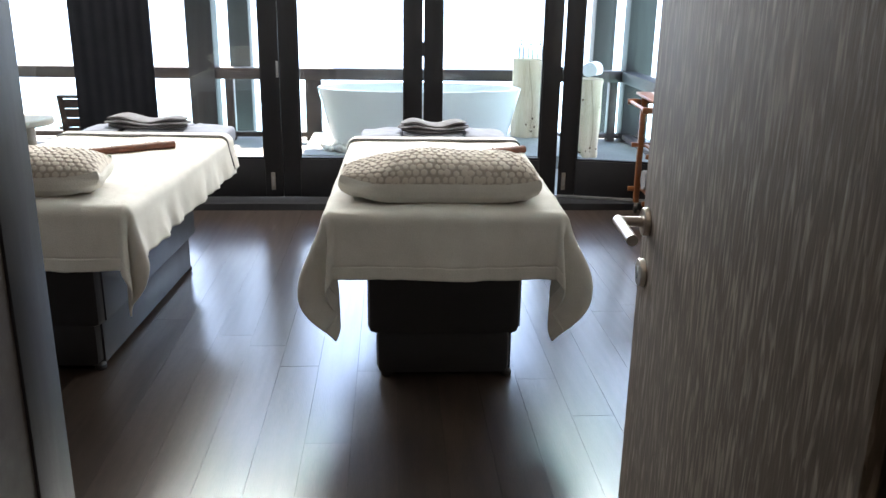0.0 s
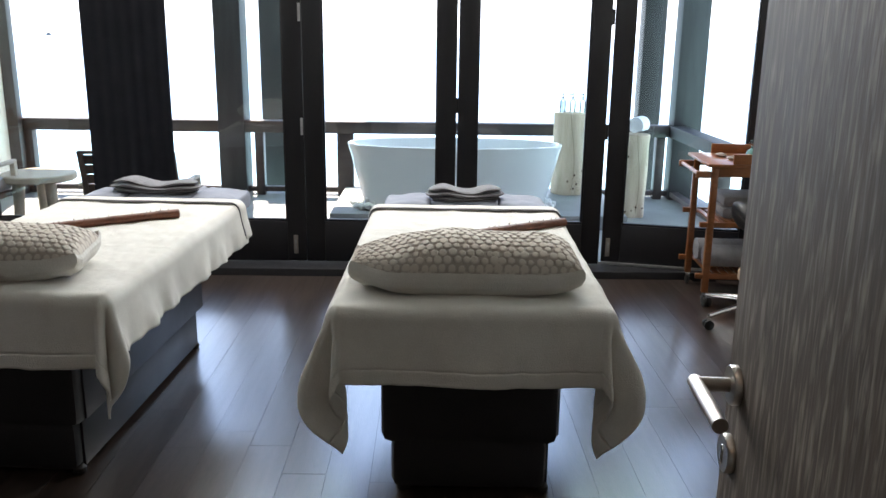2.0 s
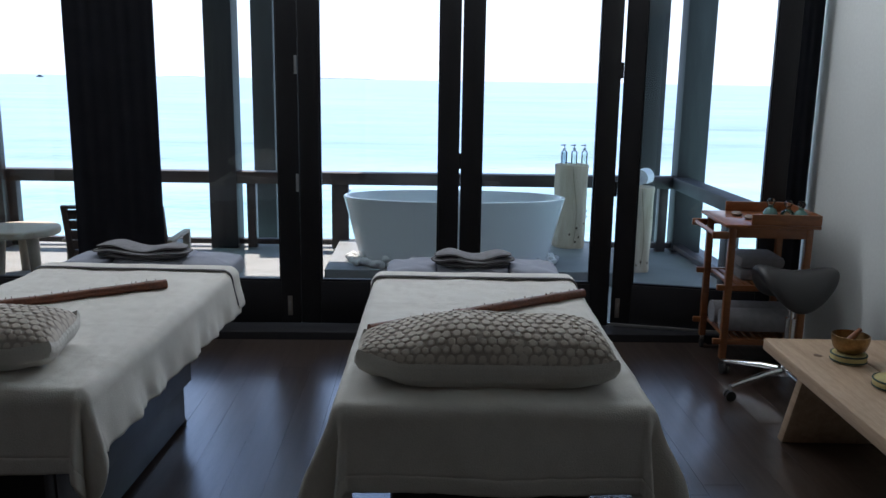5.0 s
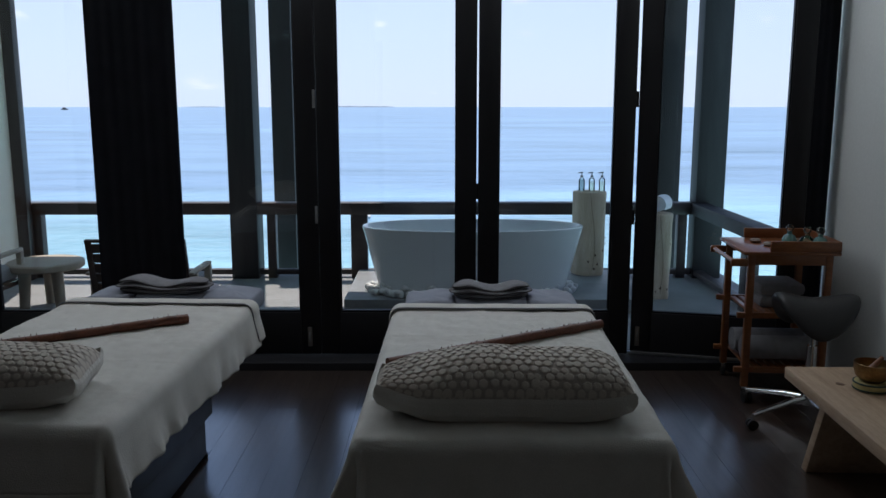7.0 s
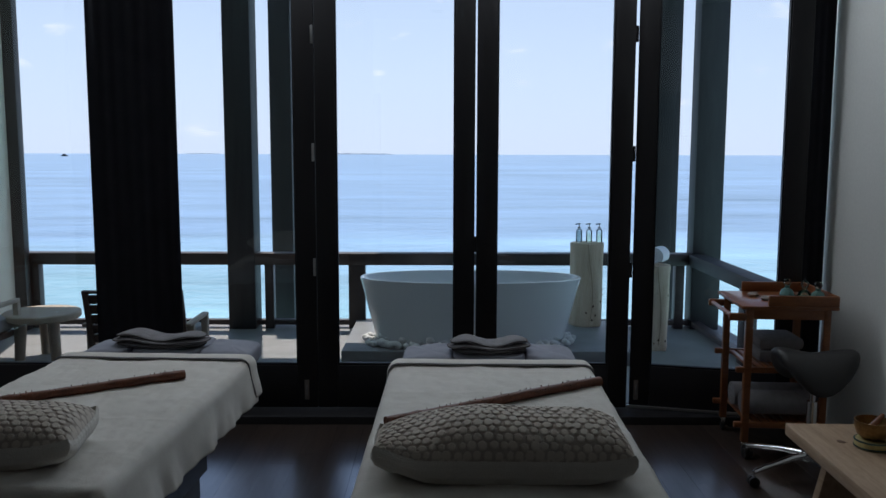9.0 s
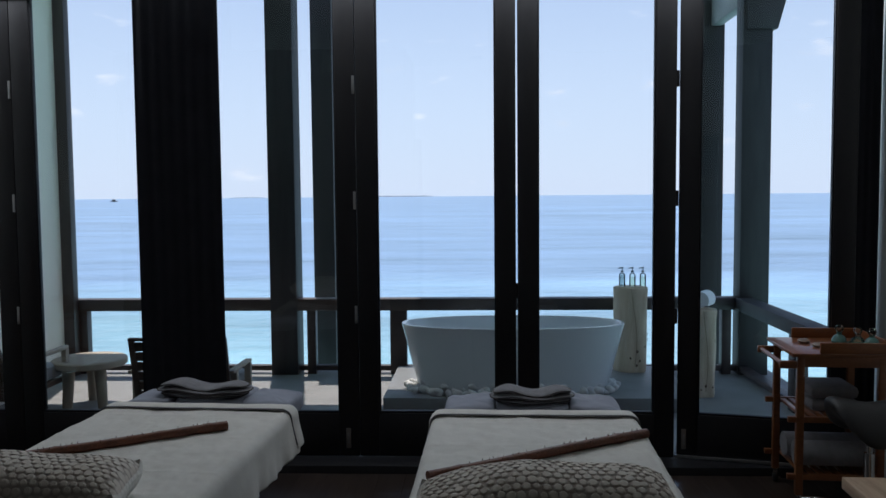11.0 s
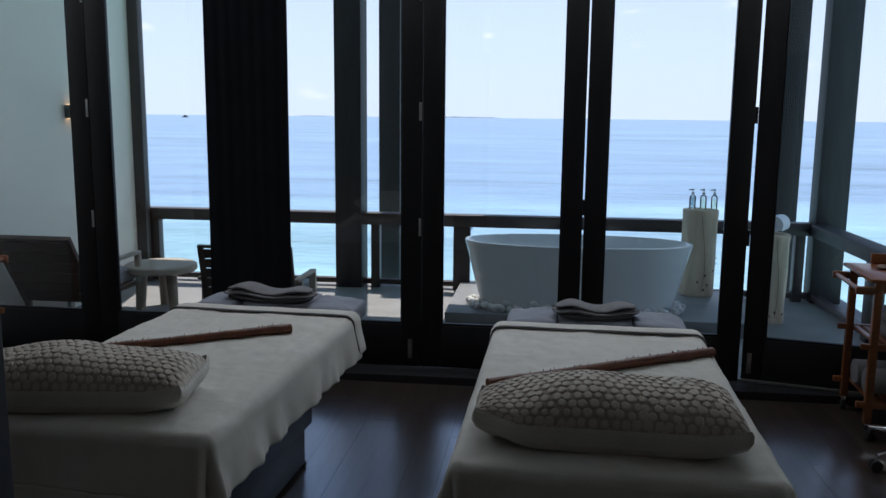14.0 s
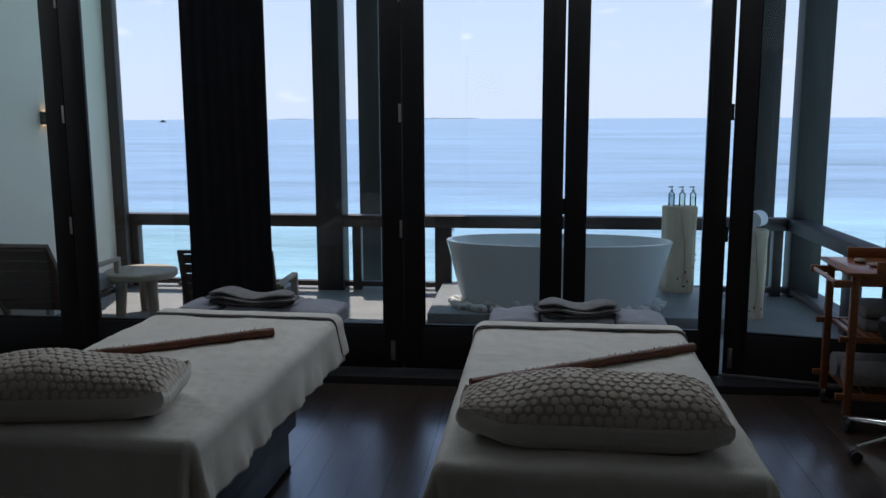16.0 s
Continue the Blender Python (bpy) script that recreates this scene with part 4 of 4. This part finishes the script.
tub = thing("bathtub", pose(0.27, 7.10, 0.11), "white oval freestanding bathtub on white pebbles", "bathtub")
def tub_shell(u, v):
    a = 2 * math.pi * u
    prof = [(0.0, 0.0), (0.80, 0.0), (0.845, 0.02), (0.875, 0.10), (0.92, 0.25), (0.965, 0.40), (0.995, 0.495), (1.0, 0.508), (0.994, 0.515), (0.968, 0.515), (0.960, 0.508), (0.925, 0.40), (0.875, 0.25), (0.78, 0.12), (0.60, 0.08), (0.0, 0.075)]
    s = v * (len(prof) - 1)
    i = min(int(s), len(prof) - 2)
    k = s - i
    r, z = [p + (q - p) * k for p, q in zip(prof[i], prof[i + 1])]
    x, y = oval(a, 0.842 * r, 0.35 * r)
    return (x, y, z)
part("shell", sheet(96, 60, tub_shell), ACRYL, tub)
part("overflow", lathe([(0.02, 0), (0.02, 0.004), (0.012, 0.006)], 16, m=pose(0, 0.317, 0.42, 90, 0, 0)), CHROME, tub)
rnd = random.Random(5)
pebble_meshes = []
for k in range(6):
    t = bmesh.new()
    bmesh.ops.create_icosphere(t, subdivisions=2, radius=1)
    for vtx in t.verts:
        vtx.co *= 1 + 0.22 * noise.noise(vtx.co * 1.3 + Vector((k * 3, 0, 0)))
    o = bpy.data.meshes.new("pebble")
    t.to_mesh(o)
    t.free()
    o.materials.append(PEBBLE)
    o.shade_smooth()
    pebble_meshes.append(o)
bed_p = thing("pebble_bed", pose(0.27, 7.10, 0.11), "ring of white rounded pebbles round the bathtub", "pebbles")
for i in range(290):
    a = rnd.uniform(0, 2 * math.pi)
    rr = rnd.uniform(0.80, 1.02)
    x, y = oval(a, 0.79 * rr, 0.335 * rr)
    ob = new("pebble", rnd.choice(pebble_meshes))
    ob.parent = bed_p
    s = rnd.uniform(0.018, 0.034)
    ob.matrix_basis = pose(x, y, s * 0.6 + (rnd.uniform(0.03, 0.07) if rr < 0.9 else rnd.uniform(0, 0.02)), rnd.uniform(0, 360), rnd.uniform(0, 360), 0) @ Matrix.Diagonal((s * 1.2, s, s * 0.75, 1))


def log_stump(m, r, h, label, seed):
    g = thing("log_stump", m, label, "log", "bleached logs")
    prof = [(r * 0.98, 0), (r * 1.02, 0.02)] + [(r * (1 + 0.03 * math.sin(z * 9 + seed)), z) for z in (h * k / 9 for k in range(1, 9))] + [(r * 1.06, h - 0.012), (r * 1.03, h)]
    part("trunk", lathe(prof, 36, wob=0.16), LOG, g)
    part("top_face", lathe([(0.001, 0), (r * 0.93, 0), (r * 0.9, 0.003), (0.001, 0.004)], 30, m=Matrix.Translation((0, 0, h)), wob=0.12), LOGEND, g)
    pts = [(r * 1.0 * math.sin(0.18 * math.sin(z * 6)), -r * 1.045, z) for z in (h * k / 14 for k in range(1, 15))]
    part("crack", tube(pts, 0.0014, 6), DARKCRACK, g)
    rn = random.Random(seed)
    for i in range(9):
        a = rn.uniform(3.5, 5.9)
        z = rn.uniform(0.02, 0.28 if i < 7 else h * 0.8)
        part("knot", lathe([(0.001, 0), (0.010, 0.001), (0.006, 0.003)], 10, m=pose(r * 1.02 * math.cos(a), r * 1.02 * math.sin(a), z) @ Vector((math.cos(a), math.sin(a), 0)).to_track_quat("Z", "Y").to_matrix().to_4x4(), wob=0.5), DARKCRACK, g)
    return g


log_stump(pose(1.288, 7.80, 0.11), 0.138, 0.70, "tall bleached log stump used as a stand", 2)
log_stump(pose(1.765, 7.38, 0), 0.112, 0.68, "shorter bleached log stump with dark knots", 4)
towel_roll(pose(1.775, 7.38, 0.685, 0, 0, 60), 0.072, 0.19, SHEET, "white rolled towel on the log stump", "white towels")
for i, (x, fill) in enumerate(((1.212, OILDARK), (1.297, OILPALE), (1.383, OILPALE))):
    o = thing("pump_bottle", pose(x, 7.79, 0.815), "clear pump bottle with grey pump on the log", "bottle", "pump bottles")
    part("body", lathe([(0.003, 0), (0.024, 0.001), (0.026, 0.006), (0.026, 0.092), (0.022, 0.104), (0.011, 0.112), (0.011, 0.12)], 22), BOTTLE, o)
    part("liquid", lathe([(0.003, 0.003), (0.0225, 0.004), (0.0225, 0.08 if i else 0.098), (0.003, 0.081 if i else 0.1)], 18), fill, o)
    part("collar", lathe([(0.013, 0.118), (0.013, 0.132), (0.006, 0.134)], 14), PUMP, o)
    hd = tube([(0, 0, 0.13), (0, 0, 0.158)], 0.004, 8)
    tube([(0.008, 0, 0.158), (-0.034, -0.006, 0.154)], [0.007, 0.004], 8, hd)
    part("pump_head", hd, PUMP, o)

# ---- balcony furniture ----
def armchair(m, label, reach=0.62, tilt=32):
    """Slatted teak armchair with pale arms; faces +y."""
    c = thing("armchair", m, label, "armchair", "balcony armchairs")
    lean = pose(0, 0.0, 0.16, tilt, 0, 0)
    for x in (-0.35, 0.31):
        part("back_post", cube(x, x + 0.04, 0, 0.035, 0, 0.64, 0.004, lean), TEAK, c)
    for i in range(6):
        part("back_slat", cube(-0.31, 0.31, 0.004, 0.024, 0.06 + i * 0.095, 0.145 + i * 0.095, 0.004, lean), TEAK, c)
    part("top_slat", cube(-0.35, 0.35, -0.002, 0.035, 0.635, 0.66, 0.004, lean), TEAK, c)
    for x in (-0.385, 0.335):
        part("arm", cube(x, x + 0.05, -0.06, reach, 0.47, 0.5, 0.008), PALEWOOD, c, "pale limed wood arm")
        part("front_leg", cube(x, x + 0.05, reach - 0.05, reach, 0, 0.47, 0.006), PALEWOOD, c)
        part("rear_leg", cube(x, x + 0.05, 0.02, 0.07, 0, 0.47, 0.006), PALEWOOD, c)
    part("seat_frame", cube(-0.335, 0.335, 0.02, 0.62, 0.22, 0.26, 0.005), TEAK, c)
    part("seat_cushion", cube(-0.32, 0.32, 0.06, 0.63, 0.262, 0.37, 0.035), CUSHION, c, "grey seat cushion")
    return c


armchair(pose(-3.375, 6.28, 0) @ Matrix.Diagonal((0.80, 0.97, 0.98, 1)), "teak slatted armchair with grey cushion by the side wall")
armchair(pose(-2.06, 6.50, 0) @ Matrix.Diagonal((0.98, 0.86, 0.77, 1)), "teak slatted armchair with pale arms behind the curtain", 0.465, 12)
table = thing("side_table", pose(-2.97, 7.0, 0) @ Matrix.Diagonal((1, 1, 0.96, 1)), "round pale wooden side table with three thick legs", "side table")
part("tabletop", lathe([(0.01, 0.325), (0.265, 0.325), (0.275, 0.335), (0.275, 0.372), (0.265, 0.382), (0.01, 0.382)], 44), PALEWOOD, table)
for a in (232, -38, 110):
    ca, sa = math.cos(radians(a)), math.sin(radians(a))
    part("leg", tube([(0.185 * ca, 0.185 * sa, 0), (0.16 * ca, 0.16 * sa, 0.336)], [0.036, 0.044], 18), PALEWOOD, table)
sc = thing("wall_lamp", pose(-3.675, 6.99, 1.543), "small dark square wall lamp glowing warm up and down", "wall lamp")
part("back_plate", cube(0.0, 0.06, -0.045, 0.045, -0.05, 0.05, 0.004), LAMPBLK, sc)
part("shade", cube(0.06, 0.10, -0.06, 0.06, -0.09, 0.09, 0.004), LAMPBLK, sc)
part("bulb_window", cube(0.01, 0.05, -0.03, 0.03, 0.051, 0.056), WARMGLOW, sc, "warm lit opening")
part("bulb_window", cube(0.01, 0.05, -0.03, 0.03, -0.056, -0.051), WARMGLOW, sc, "warm lit opening")

# ---- door fittings ----
for x in (-0.700, -2.73):
    for z in (0.894, 1.563, 2.23):
        fb = thing("flush_pull", pose(x, 5.626, z), "small steel flush pull set in the door stile", "door pull", "flush pulls")
        part("plate", cube(-0.008, 0.008, -0.004, 0.001, -0.052, 0.052, 0.002), ALU, fb)
for x, y, z in ((0.242, 5.645, 1.03), (1.155, 5.645, 0.88), (1.155, 5.645, 1.56), (1.155, 5.645, 2.24)):
    h = thing("door_hinge", pose(x, y, z), "black hinge between two folding doors", "hinge", "folding door hinges")
    part("knuckle", tube([(0, 0, -0.045), (0, 0, 0.045)], 0.014, 12), FRAME, h)
for x, y in ((0.18, 5.618), (1.205, 5.625), (-0.754, 5.618)):
    fb = thing("floor_bolt", pose(x, y, 0.16), "steel floor bolt at the foot of a folding door", "bolt", "floor bolts")
    part("plate", cube(-0.014, 0.014, -0.006, 0.001, -0.06, 0.06, 0.003), STEEL, fb)
    part("slide", cube(-0.005, 0.005, -0.012, -0.006, -0.03, 0.03, 0.002), ALU, fb)

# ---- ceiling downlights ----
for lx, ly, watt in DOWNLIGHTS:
    cl = thing("downlight", pose(lx, ly, TOP), "small round recessed ceiling downlight, assumed out of view", "ceiling light", "downlights")
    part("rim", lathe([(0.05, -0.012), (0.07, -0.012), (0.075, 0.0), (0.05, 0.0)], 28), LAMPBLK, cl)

# ---- floor boards ----
rnd = random.Random(11)
meshes = {}
fl = bpy.data.objects["floor"]
x, col = 0.65 - 29 * 0.15, 0
while x < WX1 - 0.02:
    w = 0.15
    y = -2.2 - rnd.uniform(0, 1.8)
    while y < 5.455:
        ln = rnd.choice((1.6, 1.9, 2.2))
        a, c = max(y, -2.2 if -1.5 < x < 1.5 else 0.6), min(y + ln, 5.455)
        if c - a > 0.05:
            key = (round(c - a, 3))
            if key not in meshes:
                bm = cube(-w / 2 + 0.0005, w / 2 - 0.0005, 0.0006, c - a - 0.0006, -0.012, 0.0, 0.0)
                me = bpy.data.meshes.new("floor_board")
                bm.to_mesh(me)
                bm.free()
                me.materials.append(PLANK)
                meshes[key] = me
            ob = new("floor_board", meshes[key])
            ob.parent = fl
            ob.location = (x + w / 2, a, rnd.uniform(-0.0006, 0))
        y += ln
    x += w
